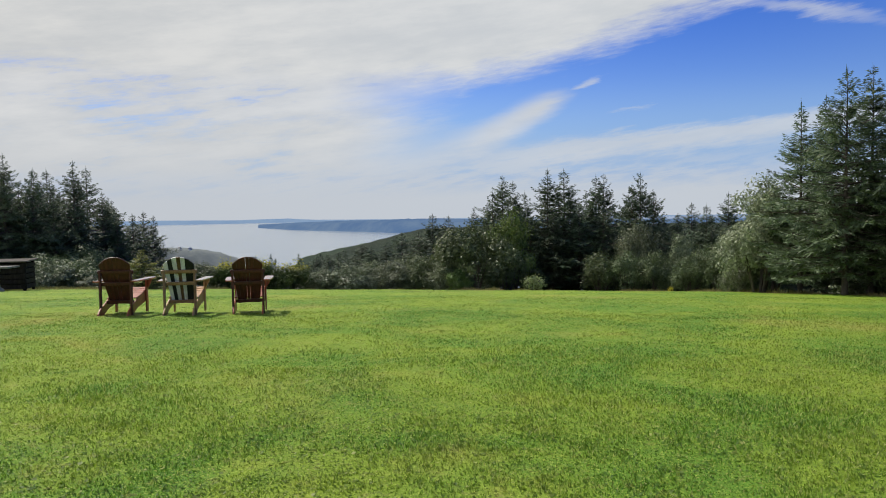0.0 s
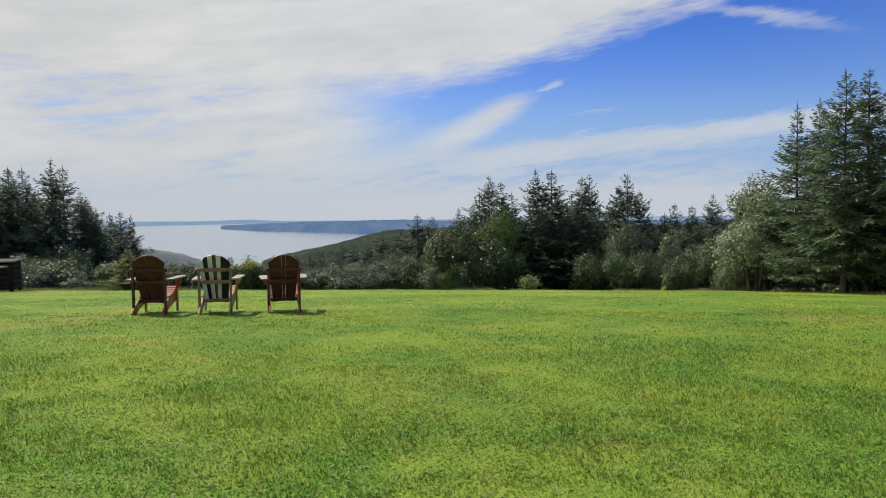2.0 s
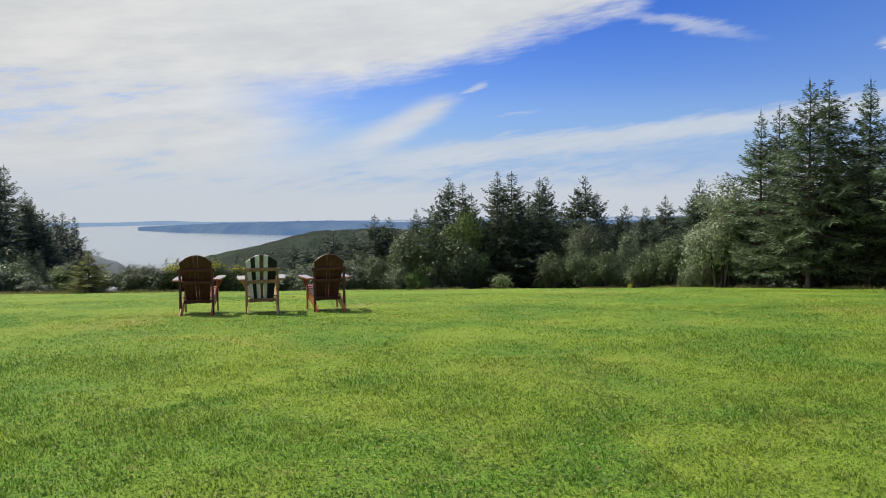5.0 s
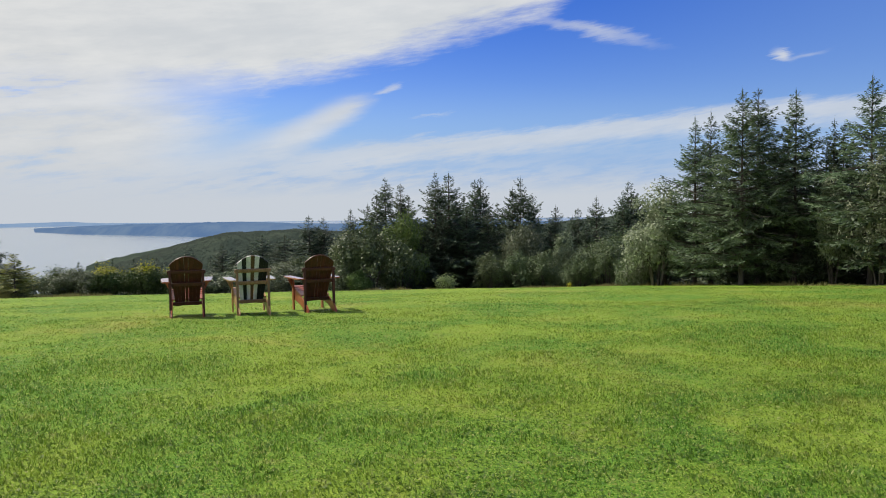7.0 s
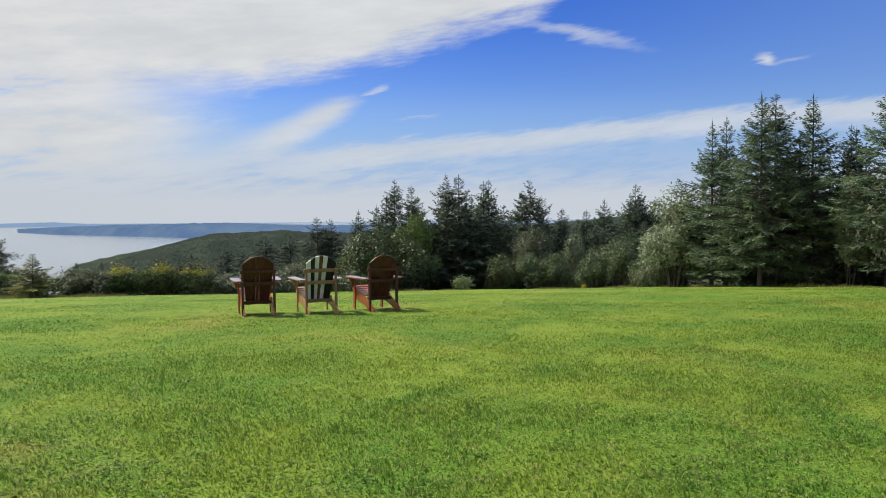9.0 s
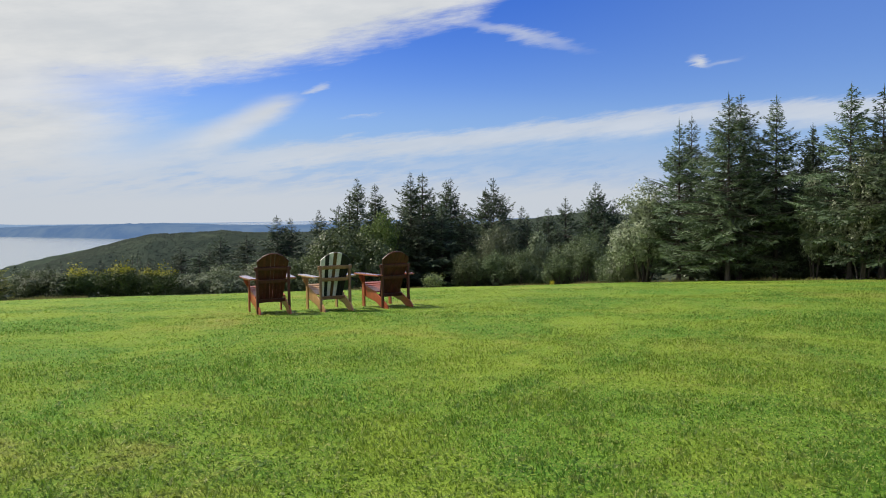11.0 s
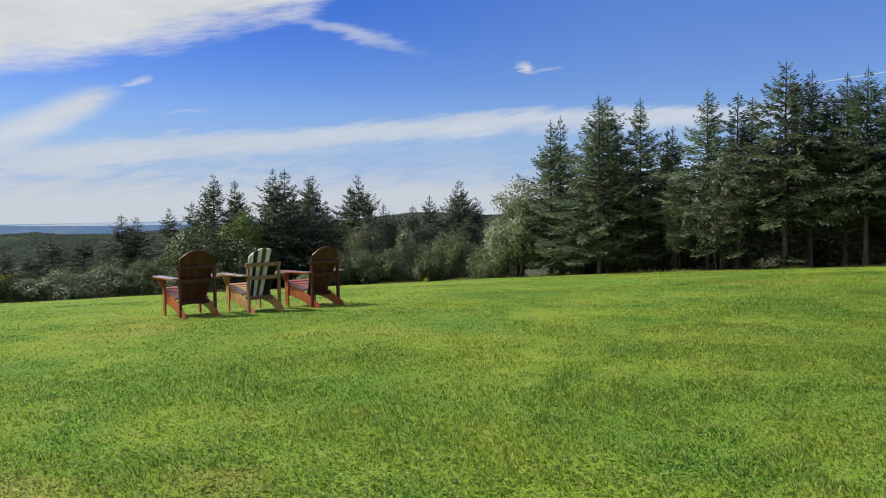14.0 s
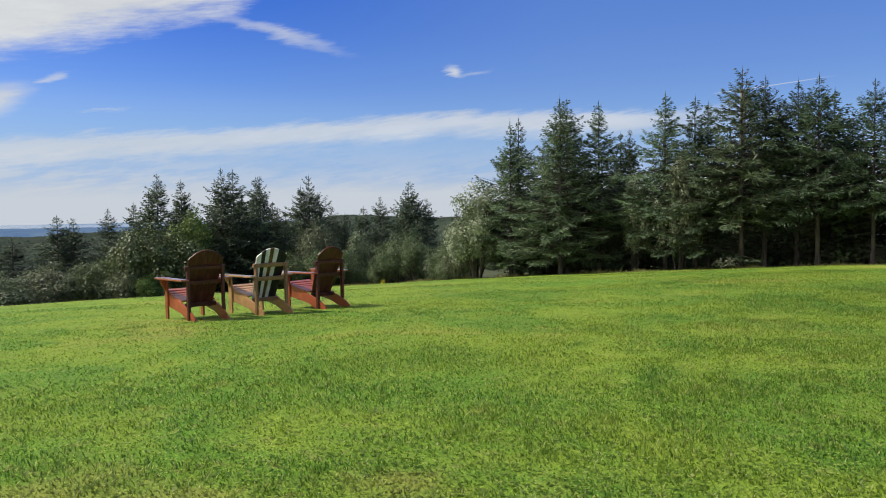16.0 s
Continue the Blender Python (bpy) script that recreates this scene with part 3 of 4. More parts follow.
def spruce_meshes(seed, height=7.0, radius=1.5, bare=0.1, ragged=0.25, mat=None, dense=1.0, double=False, fat=1.0, twigs=26):
    """A spruce: trunk with its limbs, and a crown of tufted boughs in whorls under a thin spiky leader."""
    rng = np.random.default_rng(seed)
    tv, tf = trunk_arrays(height, 0.0135 * height, rng)
    segs, base, dirs, lens, wids = [], [], [], [], []
    up = np.array([0, 0, 1.0])

    def spray(p, d, length, width):
        base.append(p), dirs.append(d), lens.append(length), wids.append(width * fat)

    def bough(p0, az, L, rise):
        hd = np.array([math.cos(az), math.sin(az), 0.0])
        side = np.array([-math.sin(az), math.cos(az), 0.0])
        steps = max(2, int(L / 0.115 * dense) + 1)
        sx = np.linspace(0.0, 1.0, steps + 1)[1:]
        lift = L * math.sin(rise) * sx - 0.22 * L * sx ** 1.4 + 0.21 * L * sx ** 3.2
        pts = p0 + hd * (L * math.cos(rise) * sx)[:, None] + up * lift[:, None] + side * (0.05 * L * rng.normal() * sx ** 2)[:, None]
        if L > 0.25 / dense:
            segs.append((p0, pts[-1], 0.006 + 0.010 * L, 0.003))
        slim = min(1.0, 0.55 + L)
        tilt = rng.normal(0, 0.2)
        for i in range(steps):
            if L > 0.8 and (sx[i] < 0.18 or sx[i] < 0.38 and rng.random() < 0.65):
                continue
            tl = min(0.05 + 0.33 * L * (1.05 - sx[i]) ** 0.8 * min(1, sx[i] * 3), 0.44) * rng.uniform(0.75, 1.25)
            for sg in (-1, 1):
                if rng.random() < 0.06:
                    continue
                dv = hd * rng.uniform(0.6, 1.0) + side * sg * rng.uniform(0.5, 0.9) + up * (rng.uniform(-0.28, 0.12) + tilt * sg)
                dv /= np.linalg.norm(dv)
                bits = max(1, int(round(tl / 0.17 * min(1.0, dense + 0.15))))
                for kb in range(bits):
                    turn = dv + rng.normal(0, 0.34, 3) * np.array([1, 1, 0.7]) * (bits > 1)
                    spray(pts[i] + dv * tl * kb / bits, turn, tl / bits * 1.2 + 0.05, (0.021 + 0.016 * tl) * slim)
            if rng.random() < 0.6:
                spray(pts[i], hd * 0.9 + side * rng.normal(0, 0.35) + up * rng.uniform(0.15, 0.7), (0.09 + tl * 0.26) * slim, 0.018 * slim)
            if L > 0.8 and rng.random() < 0.45:
                spray(pts[i], hd * 0.5 + side * rng.normal(0, 0.4) - up * 0.75, 0.10 + tl * 0.35, 0.020)
        # the forward shoots at the end
        for sg in (-0.5, 0.0, 0.5):
            spray(pts[-1] - hd * 0.03, hd + side * sg + up * rng.uniform(0.15, 0.5), (0.11 + 0.05 * L) * slim, 0.015 * slim)

    tops = [(0.0, 0.0, 0.0, height)]
    if double:
        a = rng.uniform(0, 6.28)
        tops.append((0.55 * math.cos(a), 0.55 * math.sin(a), height * 0.62, height * 0.91))
    gap_az = rng.uniform(0, 6.28)
    grow = (height / 7.0) ** 0.5
    for tx, ty, z0, ztop in tops:
        z = ztop - 0.36 * grow
        low = max(bare * height, z0)
        while z > low:
            q = (ztop - z) / (height * (1 - bare))
            reach = radius * np.interp(q, (0.0, 0.06, 0.15, 0.3, 0.5, 0.75, 1.0), (0.03, 0.075, 0.17, 0.36, 0.64, 0.94, 0.98)) * (1 - 0.3 * max(0, (q - 0.85) / 0.15))
            count = 6 if q < 0.16 else int(rng.integers(7, 10))
            a0 = rng.uniform(0, 6.28)
            rise = 46 * max(0, 1 - q * 1.8) ** 1.1 + 9 - 14 * q
            weak = rng.uniform(0.74, 1.12)
            for b in range(count):
                az = a0 + b * 6.283 / count + rng.normal(0, 0.22)
                L = reach * weak * rng.uniform(1 - ragged * 1.6, 1 + ragged * 1.0)
                if math.cos(az - gap_az) > 0.75:
                    L *= 0.8
                bough(np.array([tx, ty, z + rng.normal(0, 0.05)]), az, max(L, 0.10), math.radians(rise + rng.normal(0, 9)))
            gap = (0.27 if q < 0.16 else 0.185 + 0.15 * min(1, q * 1.7)) * grow * rng.uniform(0.85, 1.2) / (0.55 + 0.45 * min(dense, 1.1))
            for b in range(4 if q > 0.2 else 0):
                az = rng.uniform(0, 6.28)
                bough(np.array([tx, ty, z - gap * rng.uniform(0.3, 0.7)]), az, reach * rng.uniform(0.35, 0.72) + 0.05, math.radians(rise + 10))
            z -= gap
        # the leader: a bare shoot with a few short spurs
        for i in range(8):
            aa = rng.uniform(0, 6.28)
            spray(np.array([tx, ty, ztop - (0.85 - i * 0.075) * grow]), np.array([0.7 * math.cos(aa), 0.7 * math.sin(aa), 1.0]), 0.13, 0.016)
        spray(np.array([tx, ty, ztop - 0.42 * grow]), up, 0.52 * grow, 0.017 / fat)
        spray(np.array([tx, ty, ztop - 0.40 * grow]), up + np.array([0.03, 0.02, 0]), 0.36 * grow, 0.022 / fat)
        for i in range(3):
            aa = i * 2.1 + seed
            spray(np.array([tx, ty, ztop - 0.17 * grow]), np.array([math.cos(aa), math.sin(aa), 1.1]), 0.085, 0.010)
        if z0 > 0:
            segs.append((np.array([0, 0, z0 - 0.3]), np.array([tx, ty, z0 + 0.2]), 0.04, 0.035))
            segs.append((np.array([tx, ty, z0 + 0.2]), np.array([tx, ty, ztop - 0.1]), 0.035, 0.008))
    # dead twigs under the crown
    for i in range(twigs):
        z = rng.uniform(0.03, bare + 0.14) * height
        az = rng.uniform(0, 6.28)
        L = rng.uniform(0.12, 0.45) * radius
        p = np.array([0, 0, z])
        segs.append((p, p + np.array([math.cos(az) * L, math.sin(az) * L, rng.uniform(-0.30, 0.12)]), 0.009, 0.003))
    lv, lf = limb_prism(segs)
    trunk = array_mesh("trunk", np.concatenate([tv, lv]), np.concatenate([tf, lf + len(tv)]), M_BARK)
    cv, cf = sprays(np.array(base), np.array(dirs), np.array(lens), np.array(wids))
    crown = array_mesh("crown", cv, cf, mat or M_SPRUCE)
    return trunk, crown


def leaf_quads(p, face, size, rng, fold=0.25):
    """Pointed leaves, creased along the rib, turned to face outwards."""
    n = face / np.linalg.norm(face, axis=1, keepdims=True)
    d = rng.normal(0, 1, p.shape) - np.array([[0, 0, 0.5]])
    d -= n * (d * n).sum(1, keepdims=True)
    d /= np.linalg.norm(d, axis=1, keepdims=True)
    s = np.cross(n, d)
    L, w = size[:, None], size[:, None] * 0.36
    mid = p + d * L * 0.5
    v = np.stack([p, mid + s * w + n * w * fold, p + d * L, mid - s * w + n * w * fold], 1).reshape(-1, 3)
    return v, np.arange(len(v)).reshape(-1, 4)


def shrub_meshes(seed, height, radius, leaf, count, mat, base=0.12, lobes=9, flat=False, stems=9, dome=False):
    """A shrub: forked stems and leaves set in uneven clumps over its lobes."""
    rng = np.random.default_rng(seed)
    segs, tips = [], []
    for i in range(stems):
        az = rng.uniform(0, 6.28)
        out = radius * rng.uniform(0.15, 0.8)
        top = np.array([math.cos(az) * out, math.sin(az) * out, height * rng.uniform(0.55, 0.93) * (1 - 0.3 * out / radius)])
        foot = np.array([math.cos(az) * 0.12 * radius, math.sin(az) * 0.12 * radius, -0.15])
        knee = foot * 0.4 + top * 0.6 + rng.normal(0, 0.06 * radius, 3)
        segs.append((foot, knee, 0.012 * height + 0.008, 0.008 * height + 0.004))
        segs.append((knee, top, 0.008 * height + 0.004, 0.004))
        tips.append(top)
        for j in range(3):
            t2 = knee + (top - knee) * rng.uniform(0.1, 0.9) + rng.normal(0, 0.22 * radius, 3)
            segs.append((knee, t2, 0.008, 0.003))
            tips.append(t2)
    centres, radii = [], []
    for i in range(lobes):
        az, rr = rng.uniform(0, 6.28), radius * math.sqrt(rng.uniform(0, 0.62))
        lr = radius * rng.uniform(0.26, 0.46)
        if flat:
            hz = (height - lr) * rng.uniform(0.86, 1.0) * (1 - 0.12 * (rr / radius) ** 2) if i % 3 else (height - lr) * 0.45
        elif dome:
            rr = radius * math.sqrt(rng.uniform(0, 0.8))
            hz = (height - lr) * rng.uniform(0.9, 1.0) * (1 - 0.55 * (rr / radius) ** 2)
        else:
            hz = (height - lr) * rng.uniform(0.25, 1.0) * (1 - 0.4 * (rr / radius) ** 2)
        centres.append((math.cos(az) * rr, math.sin(az) * rr, max(hz, base * height + lr * 0.6)))
        radii.append(lr)
    centres.append((0, 0, height - 0.36 * radius)), radii.append(0.36 * radius)
    for t in tips:
        centres.append(tuple(t)), radii.append(radius * rng.uniform(0.12, 0.26))
    centres, radii = np.array(centres), np.array(radii)
    pick = rng.choice(len(centres), count // 7, p=radii ** 2 / (radii ** 2).sum())
    dirn = rng.normal(0, 1, (len(pick), 3))
    dirn[:, 2] = dirn[:, 2] * 0.85 + 0.22
    dirn /= np.linalg.norm(dirn, axis=1, keepdims=True)
    shell = 1.08 - 0.6 * rng.random(len(pick)) ** 1.5
    twig = centres[pick] + dirn * (radii[pick] * shell)[:, None]
    p = np.repeat(twig, 7, 0) + rng.normal(0, leaf * 1.0, (len(twig) * 7, 3))
    d = np.repeat(dirn, 7, 0) + np.array([[0, 0, 0.35]]) + rng.normal(0, 0.42, (len(p), 3))
    keep = p[:, 2] > base * height * 0.3
    p, d = p[keep], d[keep]
    v, f = leaf_quads(p, d, leaf * rng.uniform(0.7, 1.35, len(p)), rng)
    lv, lf = limb_prism(segs)
    return array_mesh("stems", lv, lf, M_BARK), array_mesh("leaves", v, f, mat)


SPRUCES = [
    spruce_meshes(11, 7.0, 2.5, 0.22, 0.24, None, 1.5, False, 1.05, 90),
    spruce_meshes(12, 7.0, 2.2, 0.25, 0.30, None, 1.5, False, 1.05, 90),
    spruce_meshes(13, 7.0, 2.8, 0.26, 0.28, None, 1.5, False, 1.05, 90),
    spruce_meshes(14, 7.0, 2.4, 0.08, 0.34, M_FIR, 1.05, False, 1.45),
    spruce_meshes(15, 7.0, 2.9, 0.08, 0.34, M_FIR, 1.0, False, 1.5),
    spruce_meshes(16, 7.0, 3.1, 0.09, 0.40, M_FIR, 1.0, True, 1.5),
    spruce_meshes(17, 7.0, 2.4, 0.06, 0.28, None, 1.5, False, 1.05),
    spruce_meshes(18, 7.0, 2.8, 0.08, 0.28, None, 1.5, False, 1.05),
    # dark needles put the dimness at this end of the wood into colour
    spruce_meshes(19, 7.0, 2.6, 0.28, 0.30, M_FIR, 1.4, False, 1.1, 90),
]
PLAIN = [
    spruce_meshes(51, 7.0, 2.7, 0.04, 0.30, M_FIR, 0.36, False, 2.9, 6),
    spruce_meshes(52, 7.0, 2.4, 0.04, 0.34, M_FIR, 0.36, False, 2.9, 6),
    spruce_meshes(53, 7.0, 2.9, 0.04, 0.34, M_FIR, 0.36, True, 2.9, 6),
]
TINY = [spruce_meshes(71, 7.0, 2.6, 0.04, 0.34, M_FIR, 0.27, False, 3.4, 4), spruce_meshes(72, 7.0, 2.3, 0.04, 0.36, M_FIR, 0.27, False, 3.4, 4)]
# inner rows: the wood's own shade is carried by the dark needles
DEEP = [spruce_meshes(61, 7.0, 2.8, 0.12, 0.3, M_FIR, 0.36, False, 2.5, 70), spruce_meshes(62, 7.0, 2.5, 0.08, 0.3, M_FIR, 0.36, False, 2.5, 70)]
SMALL = [spruce_meshes(21, 2.6, 1.0, 0.02, 0.30, M_YOUNG, 1.1, False, 1.2), spruce_meshes(22, 3.0, 0.8, 0.06, 0.3, M_FIR, 1.0, False, 1.3)]
tree_rng = random.Random(5)


def spruce(x, y, top, kind, width=1.0, label="tall dark green spruce at the lawn's edge", group="spruces", pool=None, full=7.0):
    z = gz(x, y)
    h = top + 0.1 - z
    s = h / full
    w = s * width
    ob = thing("spruce_tree", pose(x, y, z, 0, 0, tree_rng.uniform(0, 360)), label, "tree", group)
    ob.scale = (w, w, s)
    trunk, crown = (pool or SPRUCES)[kind]
    part("trunk", trunk, ob)
    part("crown", crown, ob)
    return ob


# the wood beside the lawn
RIGHT = [(11.84, 25.7, 4.84, 6, 0.95), (13.05, 26.47, 5.15, 6, 1.0), (11.9, 23.0, 5.45, 7, 0.95), (13.1, 23.76, 5.64, 0, 1.0), (13.9, 22.8, 5.45, 1, 0.9),
         (14.65, 21.85, 4.31, 4, 0.8), (14.5, 20.1, 5.51, 1, 0.95), (14.32, 18.72, 5.15, 3, 1.1), (15.1, 18.7, 5.05, 1, 0.9), (14.42, 16.98, 5.9, 2, 1.0),
         (15.5, 16.75, 5.7, 8, 0.9), (16.1, 15.9, 5.5, 8, 1.0), (15.4, 14.86, 5.46, 8, 0.95), (16.0, 13.4, 5.2, 8, 0.9), (17.2, 15.2, 5.2, 3, 1.1), (16.2, 12.1, 5.5, 8, 1.0),
         (16.9, 10.8, 5.8, 2, 0.95), (17.8, 9.2, 5.6, 1, 1.0), (18.4, 7.2, 5.9, 0, 1.0)]
for x, y, top, kind, w in RIGHT:
    spruce(x, y, top, kind, w, group="spruces in the side wood")
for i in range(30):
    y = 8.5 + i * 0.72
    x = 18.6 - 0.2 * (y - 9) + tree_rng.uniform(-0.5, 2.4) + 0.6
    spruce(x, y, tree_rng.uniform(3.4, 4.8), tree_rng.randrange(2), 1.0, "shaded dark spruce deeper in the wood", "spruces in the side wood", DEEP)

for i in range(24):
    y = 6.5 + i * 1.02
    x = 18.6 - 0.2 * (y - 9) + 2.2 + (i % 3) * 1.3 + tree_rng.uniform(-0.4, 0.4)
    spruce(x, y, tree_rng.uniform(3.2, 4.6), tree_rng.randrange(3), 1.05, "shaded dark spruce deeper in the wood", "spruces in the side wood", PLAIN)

# the clump beyond the far edge
CENTRE = [(-0.75, 48.5, 1.25, 3, 1.35), (0.28, 49.5, 1.1, 5, 1.0), (1.9, 48.5, 1.6, 4, 1.0), (3.39, 44.31, 3.44, 0, 0.95), (3.75, 41.66, 3.01, 3, 1.0), (5.48, 40.66, 3.55, 4, 0.9),
          (6.51, 41.63, 3.58, 3, 1.25), (7.2, 42.8, 2.4, 4, 0.9), (9.23, 44.28, 3.42, 4, 0.9), (8.6, 43.4, 3.3, 3, 1.1), (10.3, 40.27, 3.24, 5, 0.9), (11.2, 41.0, 2.3, 4, 0.9), (4.6, 43.6, 2.4, 3, 1.2), (2.6, 46.0, 1.9, 3, 1.0),
          (14.78, 45.8, 1.67, 3, 1.1), (13.77, 40.26, 1.51, 3, 1.2), (16.77, 39.96, 3.01, 5, 0.95), (15.9, 39.0, 2.1, 4, 0.9), (17.8, 39.6, 2.0, 4, 0.9), (12.6, 41.5, 1.0, 4, 1.2), (18.9, 38.0, 1.3, 4, 1.0), (14.9, 40.2, 2.1, 4, 1.0), (5.6, 39.6, 1.2, 4, 1.0), (7.0, 39.8, 1.7, 3, 1.3), (8.3, 40.0, 1.5, 4, 1.0), (12.0, 39.4, 1.1, 3, 1.2), (15.9, 37.6, 0.9, 3, 1.3), (13.4, 38.4, 0.6, 4, 1.1), (4.5, 40.0, 0.9, 3, 1.2)]
for x, y, top, kind, w in CENTRE:
    spruce(x, y, top, kind, w, "dark green spruce in the clump beyond the lawn", "spruces beyond the lawn")

for i in range(22):
    x = 3.0 + i * 0.7 + tree_rng.uniform(-0.4, 0.4)
    spruce(x, tree_rng.uniform(42.5, 47.0), tree_rng.uniform(1.2, 2.5) if x < 11.5 else tree_rng.uniform(0.1, 1.0), tree_rng.randrange(3), 1.1, "dark green spruce in the clump beyond the lawn", "spruces beyond the lawn", PLAIN)

# the stand towards the bay
LEFT = [(-26.2, 43.5, 4.9, 4, 1.0), (-25.0, 41.0, 3.2, 0, 1.0), (-24.6, 46.0, 4.4, 3, 1.1), (-23.6, 45.6, 4.3, 3, 1.1), (-20.95, 43.4, 4.63, 4, 0.9), (-22.16, 47.55, 4.53, 3, 1.1), (-22.6, 42.0, 2.6, 4, 1.0), (-20.3, 45.5, 2.9, 0, 1.0), (-19.2, 44.9, 1.9, 4, 0.8),
        (-21.43, 49.36, 2.47, 4, 0.9), (-20.4, 50.0, 1.6, 3, 1.2), (-20.99, 53.31, 1.77, 3, 1.2), (-20.1, 52.8, 1.5, 3, 0.8), (-28.0, 44.5, 5.0, 0, 1.0), (-30.0, 42.0, 4.6, 2, 1.0), (-27.0, 47.0, 4.2, 4, 1.0), (-32.5, 43.0, 4.8, 0, 1.0), (-24.0, 39.5, 1.4, 4, 1.0), (-23.5, 41.0, 4.9, 0, 0.9), (-22.3, 41.6, 4.0, 4, 0.9), (-24.6, 42.2, 4.2, 3, 1.1), (-21.1, 41.4, 2.7, 4, 0.9),
        (-27.4, 45.2, 3.6, 3, 1.2), (-25.9, 45.0, 3.4, 4, 1.0), (-25.3, 43.6, 3.3, 3, 1.2), (-24.0, 43.6, 3.2, 4, 1.0), (-22.9, 44.6, 3.5, 3, 1.2), (-21.6, 44.8, 3.2, 4, 0.9), (-20.6, 47.0, 2.4, 3, 1.1)]
for x, y, top, kind, w in LEFT:
    spruce(x, y, top, kind, w, "dark spruce in the stand towards the bay", "spruces towards the bay")

for i in range(18):
    x, y = -29.0 + i * 0.56 + tree_rng.uniform(-0.3, 0.3), tree_rng.uniform(42.0, 51.0)
    spruce(x, y, tree_rng.uniform(1.6, 3.4) - max(0.0, (x + 23.5)) * 0.42, tree_rng.randrange(3), 1.0, "dark spruce in the stand towards the bay", "spruces towards the bay", PLAIN)

# smaller ones on the slope below
for i in range(46):
    y = tree_rng.uniform(47, 92)
    x = tree_rng.uniform(-0.27, 0.02) * y
    d = math.hypot(x, y)
    top = 1.5 + d * math.tan(math.radians(tree_rng.uniform(-4.4, -2.7)))
    if top - gz(x, y) > 1.2:
        spruce(x, y, top, tree_rng.randrange(2), 1.1, "small dark spruce on the slope below the lawn", "spruces on the slope", TINY)
for x, y, top in ((-6.3, 58.0, -0.9), (-3.36, 60.6, -0.2), (-1.9, 56.0, -0.1), (-8.4, 55.0, -1.6), (-9.6, 57.0, -1.7), (-5.2, 54.0, -1.0), (-4.4, 57.0, -0.9)):
    spruce(x, y, top, 4, 1.7, "small dark spruce on the slope below the lawn", "spruces on the slope")
spruce(-13.95, 35.2, -0.12, 0, 1.6, "young bushy spruce on the lawn's edge", "", SMALL, 2.6)
spruce(-16.4, 36.8, -0.5, 1, 1.1, "young bushy spruce on the lawn's edge", "", SMALL, 3.0)

SHRUBS = {
    "alder": [shrub_meshes(31, 3.0, 1.8, 0.112, 8600, M_LEAF, lobes=12), shrub_meshes(32, 3.0, 1.7, 0.112, 8000, M_LEAF, lobes=14)],
    "bright": [shrub_meshes(33, 3.0, 1.5, 0.11, 8000, M_BRIGHT)],
    "silver": [shrub_meshes(34, 2.0, 1.4, 0.1, 5800, M_SILVER, lobes=11), shrub_meshes(35, 2.0, 1.2, 0.09, 6000, M_SILVER)],
    "tree": [shrub_meshes(36, 4.0, 1.35, 0.10, 10500, M_BIRCH, base=0.03, lobes=18)],
    "hedge": [shrub_meshes(37, 1.5, 1.3, 0.085, 5600, M_HEDGE, base=0.05, lobes=14, flat=True)],
    "dome": [shrub_meshes(41, 3.0, 1.8, 0.105, 9500, M_LEAF, base=0.3, lobes=22, dome=True), shrub_meshes(42, 3.0, 1.8, 0.105, 8500, M_SILVER, base=0.2, lobes=18, dome=True)],
    "under": [shrub_meshes(43, 1.2, 1.1, 0.17, 1500, M_LEAF, base=0.0, lobes=10)],
    "small": [shrub_meshes(38, 0.8, 0.55, 0.085, 700, M_PALE, base=0.02, lobes=6)],
    "weed": [shrub_meshes(40, 0.8, 0.3, 0.07, 260, M_WHITEBLOOM, base=0.1, lobes=5, stems=9)],
    "flower": [shrub_meshes(39, 0.4, 0.22, 0.06, 240, M_PETAL, base=0.02, lobes=4, stems=6)],
}
SHRUB_H = {"dome": 3.0, "under": 1.2, "weed": 0.8, "alder": 3.0, "bright": 3.0, "silver": 2.0, "tree": 4.0, "hedge": 1.5, "small": 0.8, "flower": 0.4}
SHRUB_R = {"dome": 1.8, "under": 1.1, "weed": 0.3, "alder": 1.75, "bright": 1.5, "silver": 1.3, "tree": 1.35, "hedge": 1.3, "small": 0.55, "flower": 0.22}


def shrub(kind, x, y, top, radius, label, group="shrubs along the lawn", variant=0):
    z = gz(x, y) - 0.03
    pool = SHRUBS[kind]
    ob = thing("shrub", pose(x, y, z, 0, 0, tree_rng.uniform(0, 360)), label, "shrub", group)
    ob.scale = (radius / SHRUB_R[kind],) * 2 + ((top - z) / SHRUB_H[kind],)
    stems, leaves = pool[variant % len(pool)]
    part("trunk", stems, ob)
    part("foliage", leaves, ob)
    return ob


